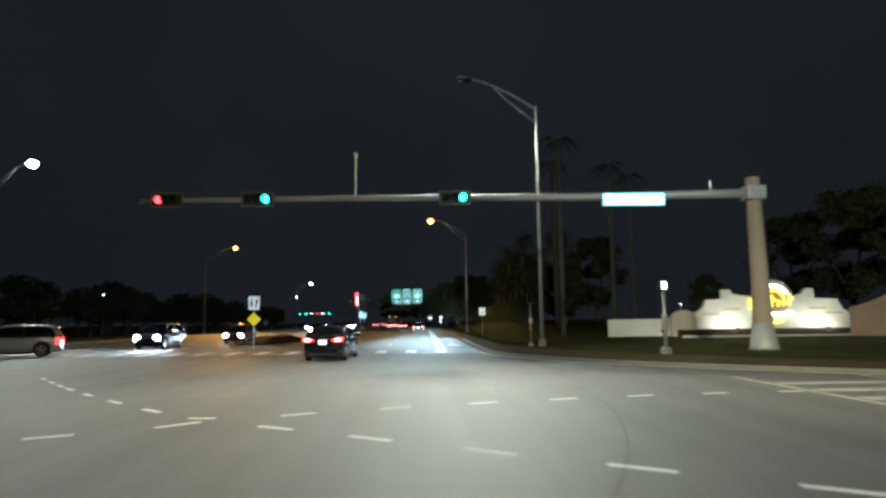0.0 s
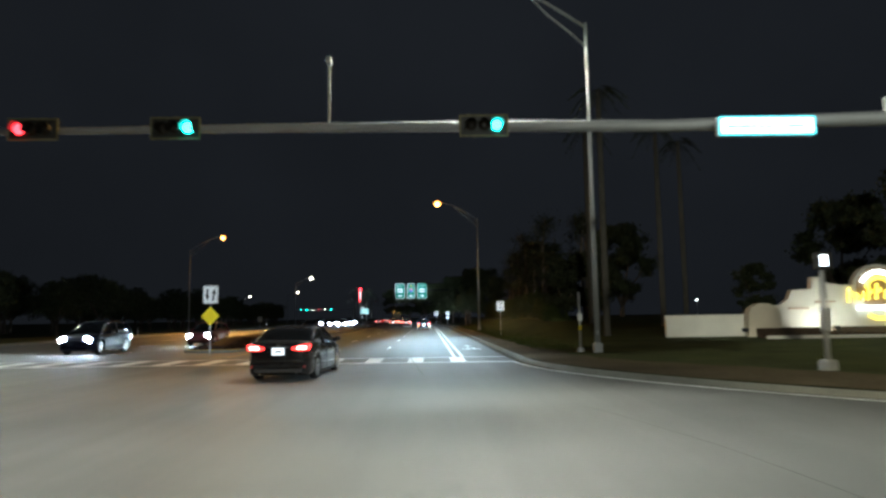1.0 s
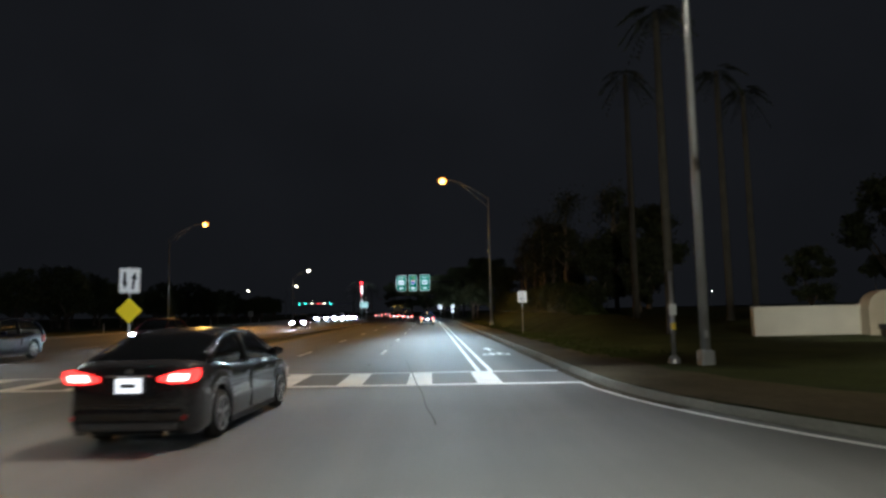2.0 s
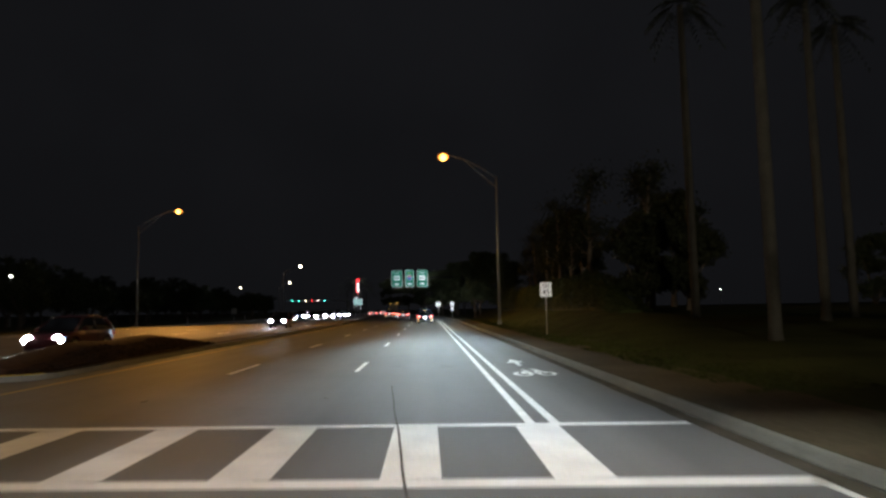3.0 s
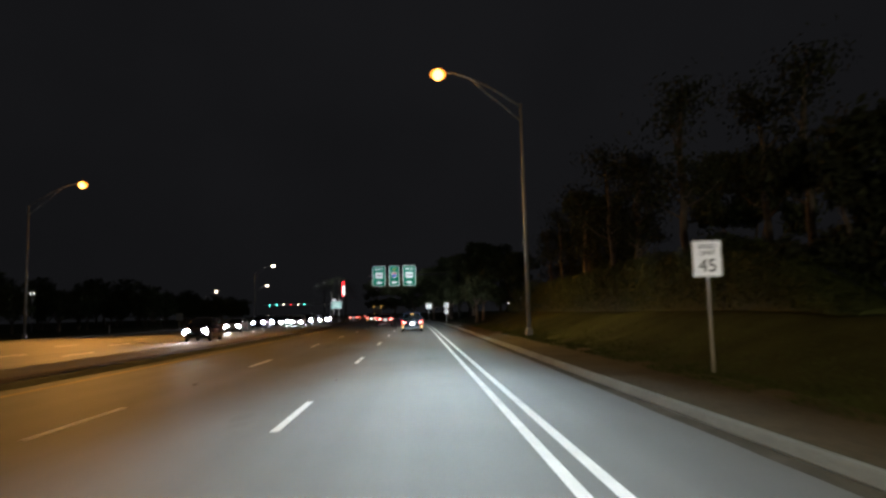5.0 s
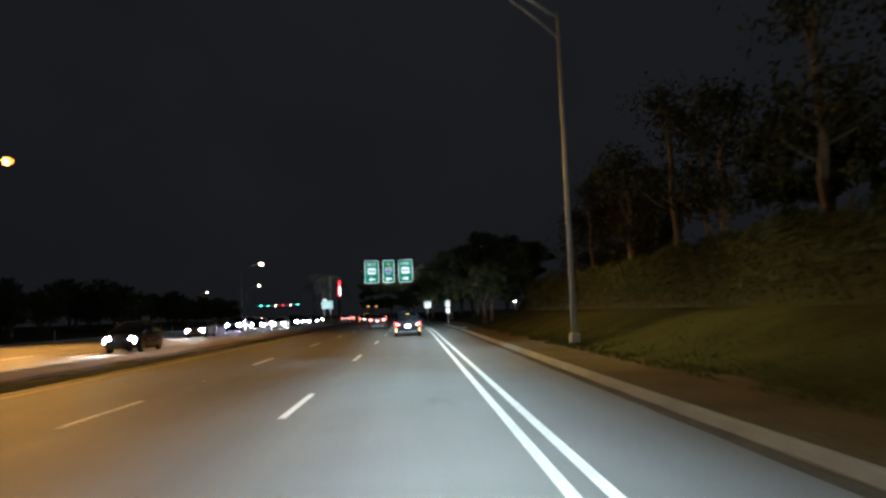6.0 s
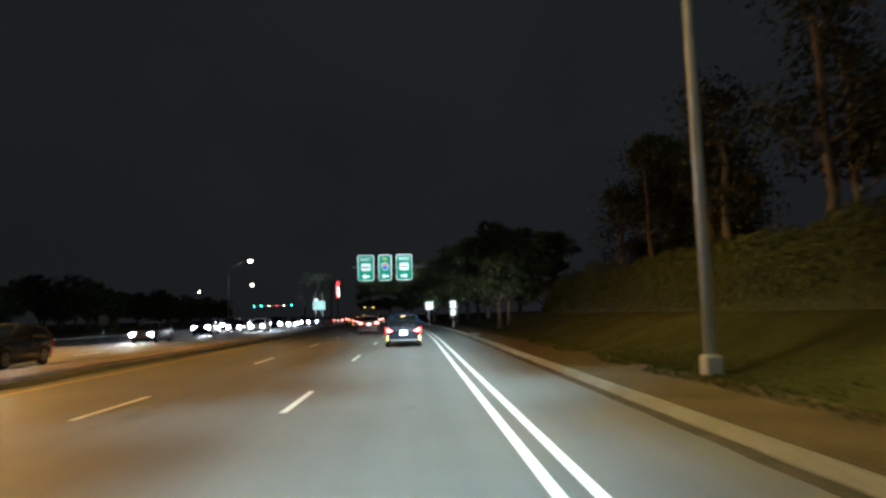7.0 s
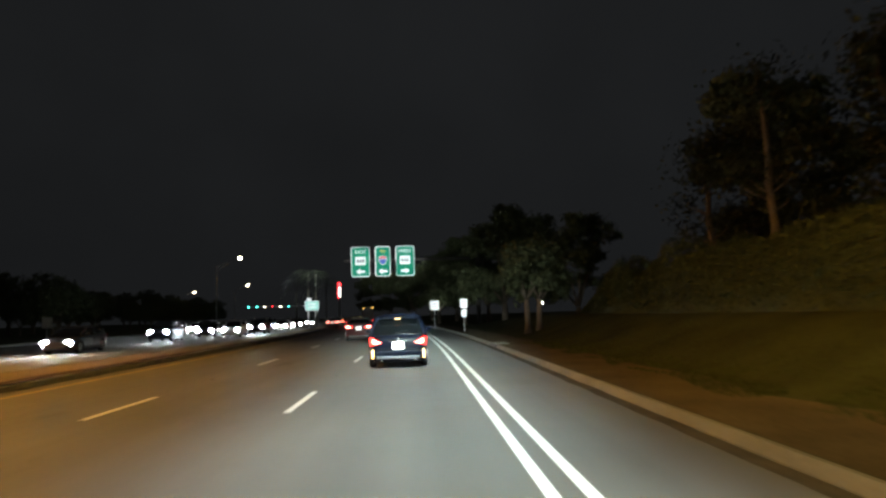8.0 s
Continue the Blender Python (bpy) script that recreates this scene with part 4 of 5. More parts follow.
floodlight(8.6, -1.9, 140)
floodlight(14.7, -1.9, 140)
# made-up lamp outside the bed that brightens the low wall
floodlight(2.8, -4.6, 85)

# ---- vehicles ----

SHAPES = {
    # length, width, height, belt, wheel, clearance; then curves over the length from the rear: shoulder line, roof line, and the base of both screens
    "crossover": dict(L=4.45, W=1.82, H=1.62, belt=1.0, R=0.345, clear=0.2,
                      top=((0, 0.86), (0.02, 0.97), (0.07, 1.02), (0.3, 1.0), (0.66, 0.99), (0.76, 0.98), (0.9, 0.9), (0.96, 0.8), (1, 0.62)),
                      roof=((0.025, 1.0), (0.06, 1.2), (0.11, 1.46), (0.15, 1.55), (0.25, 1.6), (0.4, 1.62), (0.54, 1.59), (0.6, 1.53), (0.78, 0.97)), back=0.13, front=0.58),
    "sedan": dict(L=4.85, W=1.85, H=1.51, belt=0.99, R=0.335, clear=0.17,
                  top=((0, 0.9), (0.012, 1.05), (0.04, 1.12), (0.14, 1.1), (0.3, 1.01), (0.64, 0.98), (0.74, 0.94), (0.9, 0.84), (0.96, 0.72), (1, 0.56)),
                  roof=((0.1, 1.09), (0.15, 1.21), (0.22, 1.37), (0.29, 1.46), (0.38, 1.505), (0.46, 1.51), (0.55, 1.47), (0.6, 1.4), (0.77, 0.95)), back=0.27, front=0.55),
    "suv": dict(L=4.85, W=1.95, H=1.78, belt=1.1, R=0.38, clear=0.22,
                top=((0, 0.92), (0.015, 1.04), (0.05, 1.12), (0.3, 1.1), (0.68, 1.1), (0.77, 1.09), (0.9, 1.03), (0.96, 0.92), (1, 0.7)),
                roof=((0.015, 1.1), (0.04, 1.34), (0.075, 1.62), (0.11, 1.72), (0.22, 1.77), (0.42, 1.78), (0.56, 1.75), (0.62, 1.68), (0.78, 1.08)), back=0.09, front=0.6),
}
PLAN = ((0, 0.8), (0.015, 0.88), (0.05, 0.95), (0.15, 0.995), (0.3, 1), (0.7, 1), (0.86, 0.98), (0.94, 0.92), (0.98, 0.82), (1, 0.68))


def along(curve, u):
    """The value of a curve of (place, value) pairs at u."""
    if u <= curve[0][0]:
        return curve[0][1]
    for (a, p), (b, q) in zip(curve, curve[1:]):
        if u <= b:
            return p + (q - p) * (u - a) / (b - a)
    return curve[-1][1]


LENS_OFF = mat("red_lens", (0.25, 0.01, 0.01), 0.2)


def car(shape, x, y, heading, paint, label, tails=True, heads=False, group=""):
    """A car standing with its middle at x, y; heading 0 drives along +y."""
    s = SHAPES[shape]
    L, W, H, belt, R, zc = s["L"], s["W"], s["H"], s["belt"], s["R"], s["clear"]
    t = thing("car", x, y, 0.0, heading, label, "car", group)
    w, r = W / 2, -L / 2
    axles = (r + L * 0.185, r + L * 0.8)
    arch = R * 1.14

    # lower body, with the wheel openings cut into its lower edge
    us = sorted({0, 0.006, 0.015, 0.03, 0.05, 0.075, *(k / 10 for k in range(1, 10)), 0.935, 0.955, 0.97, 0.982, 0.993, 1.0,
                 *((a + arch * f - r) / L for a in axles for f in (-1.06, -1.0, -0.92, -0.75, -0.5, -0.2, 0.2, 0.5, 0.75, 0.92, 1.0, 1.06))})
    rings = []
    for u in us:
        yy = r + L * u
        pw, zt = w * along(PLAN, u), along(s["top"], u)
        zb = zc + 0.16 * max(0, 1 - u / 0.03) + 0.12 * max(0, 1 - (1 - u) / 0.05)
        for a in axles:
            if abs(yy - a) < arch:
                zb = max(zb, R + math.sqrt(arch ** 2 - (yy - a) ** 2))
        zb = min(zb, zt - 0.12)
        h = zt - zb
        half = [(0.93 * pw, zb), (0.99 * pw, zb + 0.1 * h), (1.0 * pw, zb + 0.4 * h), (0.975 * pw, zb + 0.62 * h), (0.985 * pw, zb + 0.74 * h), (0.95 * pw, zb + 0.93 * h), (0.88 * pw, zt - 0.005), (0.5 * pw, zt + 0.025)]
        rings.append([(a, yy, b) for a, b in half] + [(-a, yy, b) for a, b in half[::-1]])
    part("body", loft(bmesh.new(), rings), paint, t, "", True)

    # glass house, then the painted roof and pillars over it
    wb, wt = w * 0.9, w * 0.68

    def side(z):
        f = (z - belt) / (H - belt)
        return wb + (wt - wb) * max(0, f) ** 1.15

    first, last = s["roof"][0][0], s["roof"][-1][0]
    house, shell = [], []
    n = 20
    for i in range(n + 1):
        u = first + (last - first) * i / n
        yy, z = r + L * u, along(s["roof"], u)
        zl = along(s["top"], u) - 0.06
        z = max(z, zl + 0.05)
        half = [(side(zl), zl), (side(zl + (z - zl) * 0.5), zl + (z - zl) * 0.5), (side(z) + 0.02, z - 0.07 * min(1, (z - zl) * 2)), (side(z) - 0.08, z - 0.008), (side(z) * 0.5, z + 0.012)]
        house.append([(a, yy, b) for a, b in half] + [(-a, yy, b) for a, b in half[::-1]])
        if s["back"] - 0.012 <= u <= s["front"] + 0.02:
            edge = [(side(z) + 0.032, z - 0.1), (side(z) + 0.036, z - 0.06), (side(z) - 0.06, z + 0.008), (side(z) * 0.5, z + 0.026)]
            shell.append([(a, yy, b) for a, b in edge] + [(-a, yy, b) for a, b in edge[::-1]])
    part("window_glass", loft(bmesh.new(), house), GLASS, t, "dark tinted glass", True)
    part("roof", loft(bmesh.new(), shell), paint, t, "", True)

    def edge_at(u, lift=0.0):
        z = along(s["roof"], u)
        return (side(z) + 0.02, r + L * u, z - 0.05 + lift)

    mid = (s["back"] + s["front"]) / 2 + 0.03
    for sx in (-1, 1):
        def flip(pts):
            return [(sx * a, b, c) for a, b, c in pts]
        k = (s["front"] + last) / 2
        part("pillar", tubed(flip([edge_at(s["front"]), edge_at(k), (side(belt) + 0.01, r + L * last, belt - 0.02)]), [0.05, 0.045, 0.06], 8), paint, t, "", True)
        part("pillar", tubed(flip([(side(H - 0.1) + 0.012, r + L * (mid - 0.005), H - 0.09), (side((H + belt) / 2) + 0.012, r + L * mid, (H + belt) / 2), (side(belt) + 0.015, r + L * mid, belt - 0.03)]), 0.035, 8), BLACK, t, "", True)
        k = (s["back"] + first) / 2
        thick = 0.075 if shape != "sedan" else 0.06
        part("pillar", tubed(flip([edge_at(s["back"] + 0.02), edge_at(k), (side(belt) - 0.01, r + L * (first + 0.005), along(s["top"], first) - 0.03)]), [thick * 0.8, thick, thick * 1.2], 8), paint, t, "", True)
        part("mirror", tubed(flip([(wb + 0.02, r + L * 0.665, belt + 0.06), (w + 0.08, r + L * 0.66, belt + 0.08), (w + 0.2, r + L * 0.652, belt + 0.085)]), [0.035, 0.085, 0.05], 10), paint, t, "", True)
        for a in axles:
            tyre = part("wheel", tubed([(sx * (w - 0.22), a, R), (sx * (w - 0.2), a, R), (sx * (w - 0.06), a, R), (sx * (w - 0.03), a, R)], [R * 0.93, R, R, R * 0.93], 24), RUBBER, t, "", True)
            part("wheel_disc", tubed([(sx * (w - 0.035), a, R), (sx * (w - 0.024), a, R)], R * 0.68, 16), BLACK, tyre)
            bm = tubed([(sx * (w - 0.035), a, R), (sx * (w - 0.006), a, R)], [R * 0.17, R * 0.13], 10)
            for q in range(5):
                g = q * 1.2566 + 0.3
                box(bm, (sx * (w - 0.02), a + R * 0.38 * math.cos(g), R + R * 0.38 * math.sin(g)), (0.022, R * 0.6, R * 0.15), 0.0, Matrix.Rotation(g, 4, "X"))
            for q in range(16):
                g = q * math.tau / 16
                box(bm, (sx * (w - 0.02), a + R * 0.67 * math.cos(g), R + R * 0.67 * math.sin(g)), (0.026, R * 0.07, R * 0.3), 0.0, Matrix.Rotation(g, 4, "X"))
            part("rim", bm, RIM, tyre)
        zl = along(s["top"], 0.03) - 0.16
        lens = G_TAIL if tails else LENS_OFF

        def wedge(pts, y0, y1):
            return prism(bmesh.new(), [(sx * a * w, zl + b) for a, b in (pts if sx > 0 else pts[::-1])], r + y0, r + y1)

        if shape == "sedan":
            part("tail_light", wedge([(0.42, -0.06), (0.62, -0.09), (0.9, -0.08), (0.95, 0.02), (0.93, 0.09), (0.7, 0.07), (0.42, 0.0)], -0.02, 0.2), lens, t, "glowing red tail light" if tails else "dark red tail light")
            part("brake_light", wedge([(0.56, -0.055), (0.84, -0.05), (0.87, 0.03), (0.6, 0.03)], -0.028, 0.0), G_BRAKE if tails else LENS_OFF, t, "bright inner light" if tails else "dark inner light")
            part("reflector", boxed((sx * w * 0.66, r + 0.0, zc + 0.24), (0.3, 0.06, 0.06), 0.012), SIGN_RED, t)
        elif shape == "crossover":
            part("tail_light", wedge([(0.52, -0.05), (0.74, -0.1), (0.92, -0.14), (0.95, 0.1), (0.86, 0.12), (0.7, 0.03)], -0.02, 0.25), lens, t, "glowing red tail light" if tails else "dark red tail light")
            part("brake_light", wedge([(0.56, -0.045), (0.74, -0.08), (0.84, -0.05), (0.83, 0.07), (0.7, 0.0)], -0.03, 0.0), G_BRAKE if tails else LENS_OFF, t, "bright inner light" if tails else "dark inner light")
            # with the lights on this reflector glows by itself, imitating returned headlight
            part("reflector", boxed((sx * w * 0.84, r + 0.02, zc + 0.24), (0.055, 0.08, 0.25), 0.012), G_AMBER if tails else SIGN_RED, t)
        else:
            part("tail_light", wedge([(0.74, -0.24), (0.94, -0.24), (0.95, 0.12), (0.8, 0.12)], -0.01, 0.22), lens, t, "glowing red tail light" if tails else "dark red tail light")
            part("reflector", boxed((sx * w * 0.72, r + 0.02, zc + 0.2), (0.2, 0.06, 0.06), 0.012), SIGN_RED, t)
        for a in (mid - 0.035, mid + 0.17):
            part("door_handle", boxed((sx * (w * 0.985), r + L * a, belt - 0.16), (0.04, 0.2, 0.035), 0.008), paint, t)
        part("door_seam", boxed((sx * (w - 0.006), r + L * mid, belt - 0.42), (0.016, 0.012, 0.62)), BLACK, t)
        part("sill", boxed((sx * (w - 0.07), (axles[0] + axles[1]) / 2, zc + 0.02), (0.12, axles[1] - axles[0] - 2.2 * R, 0.1), 0.02), BLACK, t)
        # front lamp: a clear wrapped housing with a round projector in it
        zh = along(s["top"], 0.95) - 0.17
        hl = part("headlight", wedge([(0.46, zh - zl - 0.06), (0.86, zh - zl - 0.08), (0.9, zh - zl + 0.1), (0.5, zh - zl + 0.06)], L * 0.93, L * 0.975), G_HALO if heads else CHROME, t, "headlight cover glowing as a blue halo" if heads else "clear headlight")
        # drawn wider when lit, to imitate the lamp's glare
        k = 0.19 if heads else 0.08
        bm = tubed([(sx * w * 0.66, r + L * 0.965, zh), (sx * w * 0.66, r + L * 0.982, zh), (sx * w * 0.66, r + L * 0.987, zh)], [k, k, k * 0.6], 16)
        part("projector", bm, G_HEAD if heads else CHROME, hl, "dazzling white lamp" if heads else "", True)
    zr = along(s["top"], 0.03)
    part("rear_bumper", boxed((0, r + 0.06, zc + 0.26), (W * 0.8, 0.2, 0.2), 0.06), paint, t)
    part("bumper_trim", boxed((0, r + 0.03, zc + 0.13), (W * 0.72, 0.16, 0.1), 0.03), TRIM, t, "grey lower trim")
    for sx in (-1, 1):
        part("exhaust", tubed([(sx * w * 0.55, r + 0.2, zc + 0.04), (sx * w * 0.55, r - 0.02, zc + 0.04)], 0.035, 10), CHROME, t)
    part("boot_seam", boxed((0, r - 0.006, zc + 0.4), (W * 0.66, 0.02, 0.012)), BLACK, t)
    zp = zr - (0.3 if shape != "sedan" else 0.27)
    part("license_plate", boxed((0, r - 0.02, zp), (0.34, 0.03, 0.19), 0.005), (G_PLATE if shape != "sedan" else G_DIMPLATE) if tails else PLATE, t, "white plate with its own glow" if tails else "white plate")
    part("plate_bar", boxed((0, r - 0.037, zp), (0.2, 0.01, 0.05)), INK, t)
    part("plate_strip", boxed((0, r - 0.02, zp + 0.13), (0.6, 0.05, 0.035), 0.01), CHROME, t)
    part("emblem", disc_y(bmesh.new(), 0, r - 0.01, zr - 0.1, 0.05, 0.05, 12), CHROME, t)
    part("grille", boxed((0, r + L * 0.985, along(s["top"], 0.95) - 0.24), (W * 0.44, 0.1, 0.2), 0.03), BLACK, t)
    part("front_bumper", boxed((0, L / 2 - 0.08, zc + 0.2), (W * 0.68, 0.2, 0.2), 0.06), paint, t)
    if shape != "sedan":
        u = s["back"] - 0.02
        z = along(s["roof"], u)
        part("spoiler", boxed((0, r + L * u - 0.02, z + 0.03), (side(z) * 1.8, 0.3, 0.045), 0.02), paint, t)
        part("high_brake_light", boxed((0, r + L * u - 0.175, z + 0.02), (0.17, 0.02, 0.03)), G_AMBER if tails else SIGN_RED, t)
        part("wiper", tubed([(-0.05, r + L * first + 0.03, belt + 0.06), (0.3, r + L * first + 0.05, belt + 0.12)], 0.012, 6), BLACK, t)
    else:
        part("aerial", tubed([(0, r + L * 0.3, H - 0.04), (0, r + L * 0.285, H + 0.06)], [0.03, 0.012], 8), paint, t)
    part("underbody", boxed((0, 0, zc + 0.16), (W * 0.72, L * 0.88, 0.28), 0.03), BLACK, t)
    return t


P_NAVY = mat("paint_dark_blue", (0.005, 0.007, 0.016), 0.4, 0.0, 0.08, 2, 60, 0, 0.0, spec=0.08)
P_BLACK = mat("paint_black", (0.014, 0.014, 0.016), 0.22, 0.0, 0.08, 2, 60, 0, 1.0, spec=0.5)
P_SLATE = mat("paint_slate", (0.03, 0.03, 0.034), 0.26, 0.1, 0.08, 2, 60, 0, 1.0, spec=0.5)
P_GREY = mat("paint_grey", (0.06, 0.06, 0.066), 0.3, 0.5, 0.08, 2, 60, 0, 0.8)
P_WHITE = mat("paint_silver", (0.55, 0.56, 0.58), 0.3, 0.4, 0.06, 2, 60, 0, 0.8)
P_RED = mat("paint_maroon", (0.06, 0.01, 0.012), 0.3, 0.3, 0.08, 2, 60, 0, 0.8)

car("crossover", -0.08, 121.6, 1, P_NAVY, "dark blue crossover with glowing tail lights in the lane")
car("sedan", -3.47, 46.1, -3, P_SLATE, "dark slate sedan with glowing tail lights in the intersection")
car("suv", -18.2, 63.2, 180, P_NAVY, "dark SUV with headlights on, waiting at the crossing", False, True, "waiting cars")
car("crossover", -15.3, 73.5, 180, P_RED, "dark crossover with headlights on, waiting in line", False, True, "waiting cars")
car("suv", -22.4, 53.0, 112, P_WHITE, "silver SUV turning through the intersection", True, False)
QUEUE = "cars queued ahead"
car("sedan", -3.45, 146, 2, P_RED, "maroon sedan with glowing tail lights in the queue", group=QUEUE)
car("sedan", -5.0, 166.5, 3, P_BLACK, "dark sedan with glowing tail lights in the queue", group=QUEUE)
for i, (shape, lane, y, p) in enumerate((("crossover", -6.0, 190, P_RED), ("sedan", -9.6, 205, P_GREY), ("suv", -5.2, 214, P_GREY), ("sedan", -9.2, 226, P_BLACK), ("crossover", -2.0, 222, P_NAVY), ("sedan", -1.7, 238, P_RED), ("crossover", -8.6, 246, P_GREY), ("sedan", -5.2, 262, P_WHITE))):
    car(shape, lane + bend(y), y, 5, p, "far car with red tail lights in the queue", group=QUEUE)


def box_truck(x, y, heading):
    t = thing("box_truck", x, y, 0, heading, "white box truck with amber roof lights in the queue", "truck", QUEUE)
    # white box given grey paint so it stays dim under the spots
    part("cargo_box", boxed((0, -0.8, 2.2), (2.4, 5.4, 2.5), 0.05), P_GREY, t)
    part("cab", boxed((0, 2.8, 1.5), (2.1, 1.7, 1.9), 0.2), P_WHITE, t)
    part("chassis", boxed((0, -0.2, 0.75), (1.1, 7.0, 0.3)), BLACK, t)
    part("rear_door", boxed((0, -3.52, 2.15), (2.1, 0.04, 2.2), 0.01), TRIM, t)
    part("bumper", boxed((0, -3.6, 0.6), (2.2, 0.16, 0.2), 0.03), ALU, t)
    for sx in (-1, 1):
        part("tail_light", boxed((sx * 1.0, -3.62, 0.85), (0.24, 0.08, 0.2), 0.02), G_TAIL, t, "glowing red tail light")
        part("marker_light", boxed((sx * 0.9, -3.55, 3.36), (0.3, 0.08, 0.12), 0.02), G_AMBER, t, "amber marker light")
        for k in (-2.3, 2.6):
            w = part("wheel", tubed([(sx * 0.85, k, 0.45), (sx * 1.15, k, 0.45)], 0.45, 20), RUBBER, t)
            part("rim", tubed([(sx * 1.14, k, 0.45), (sx * 1.17, k, 0.45)], 0.25, 14), RIM, w)


box_truck(-3.6 + bend(238), 238, 6)
ONC = "oncoming cars"
for i, (shape, x, y, p) in enumerate((("sedan", -19.5, 139.5, P_GREY), ("crossover", -14.9, 113, P_BLACK), ("suv", -16.5, 178, P_BLACK), ("crossover", -20.2, 186, P_GREY), ("sedan", -16.7, 199, P_WHITE), ("suv", -20.2, 208, P_NAVY), ("crossover", -23.5, 203, P_RED), ("sedan", -16.6, 222, P_BLACK), ("suv", -20.0, 236, P_GREY), ("sedan", -23.4, 247, P_GREY), ("crossover", -16.6, 166, P_WHITE), ("sedan", -20.3, 171, P_BLACK), ("suv", -23.6, 182, P_GREY), ("sedan", -27.2, 192, P_WHITE), ("crossover", -27, 214, P_GREY), ("sedan", -16.5, 262, P_GREY), ("suv", -20.2, 275, P_BLACK), ("suv", -20.6, 158, P_NAVY))):
    car(shape, x + bend(y), y, 183, p, "oncoming car with dazzling white headlights", False, True, ONC)

# beams of some of them, among added spots that brighten signs and trees
lamp("SPOT", (-3.55, 48.7, 0.72), 700, COOL, 0.15, (-2.0, 78, 1.0), 36, 1.0)
# added spots at the car lamps imitate retroreflection on the signs
lamp("SPOT", (-2.75, 48.8, 0.72), 9000, COOL, 0.15, (6.42, 78.4, 2.54), 2.4, 0.3)
lamp("SPOT", (-4.05, 48.6, 0.72), 1800, COOL, 0.15, (-10.6, 59, 2.2), 44, 1.0)
lamp("SPOT", (-0.1, 124.1, 0.74), 62000, COOL, 0.15, (-3.1, 172, 7.8), 12.5, 0.45)
# added to brighten the small oak by the kerb
lamp("SPOT", (0.5, 124.1, 0.74), 1300, COOL, 0.15, (7.4, 138.3, 3.6), 22, 1.0)
lamp("SPOT", (-0.1, 124.1, 0.74), 6500, COOL, 0.15, (2.6, 162, 1.9), 26, 1.0)
# added for the kerb signs and the median guide sign
lamp("SPOT", (0.5, 124.1, 0.74), 34000, COOL, 0.15, (2.3, 167, 2.5), 2.6, 0.3)
lamp("SPOT", (0.5, 124.1, 0.74), 15000, COOL, 0.15, (4.35, 153.2, 2.05), 3.6, 0.3)
lamp("SPOT", (-5.6, 169.2, 0.72), 50000, COOL, 0.15, (-17.4, 213, 3.9), 6.5, 0.6)
# strong spot added to brighten the median palms
lamp("SPOT", (-5.2, 169.2, 0.72), 330000, COOL, 0.15, (-18.4, 217, 12.2), 9, 0.6)
lamp("SPOT", (-18.2, 60.6, 0.85), 500, COOL, 0.15, (-17.5, 30, 0.3), 46, 1.0)
for x, y in ((-16.7, 175.4), (-20.4, 183.5), (-19.6, 136.8), (-14.9, 110.5)):
    lamp("SPOT", (x + bend(y), y, 0.72), 2200, COOL, 0.15, (x + 1, y - 40, 0.3), 46, 1.0)

# ---- planting ----


def leaves(bm, n, at, size, rnd):
    """n small folded leaf blades at places given by at()."""
    for _ in range(n):
        p, out = at()
        s = size * rnd.uniform(0.6, 1.4)
        a = (out + Vector((rnd.gauss(0, 0.5), rnd.gauss(0, 0.5), rnd.gauss(0, 0.5)))).normalized()
        b = a.orthogonal().normalized()
        b = Matrix.Rotation(rnd.uniform(0, 6.28), 3, a) @ b
        c = a.cross(b)
        v = [bm.verts.new(p + q) for q in (-b * s, c * s * 0.45 + a * s * 0.15, b * s, -c * s * 0.45 + a * s * 0.15)]
        bm.faces.new(v)


def ball_point(c, rad, rnd, shell=0.55):
    d = Vector((rnd.gauss(0, 1), rnd.gauss(0, 1), rnd.gauss(0, 1))).normalized()
    return Vector(c) + Vector((d.x * rad[0], d.y * rad[1], d.z * rad[2])) * rnd.uniform(shell, 1.0)


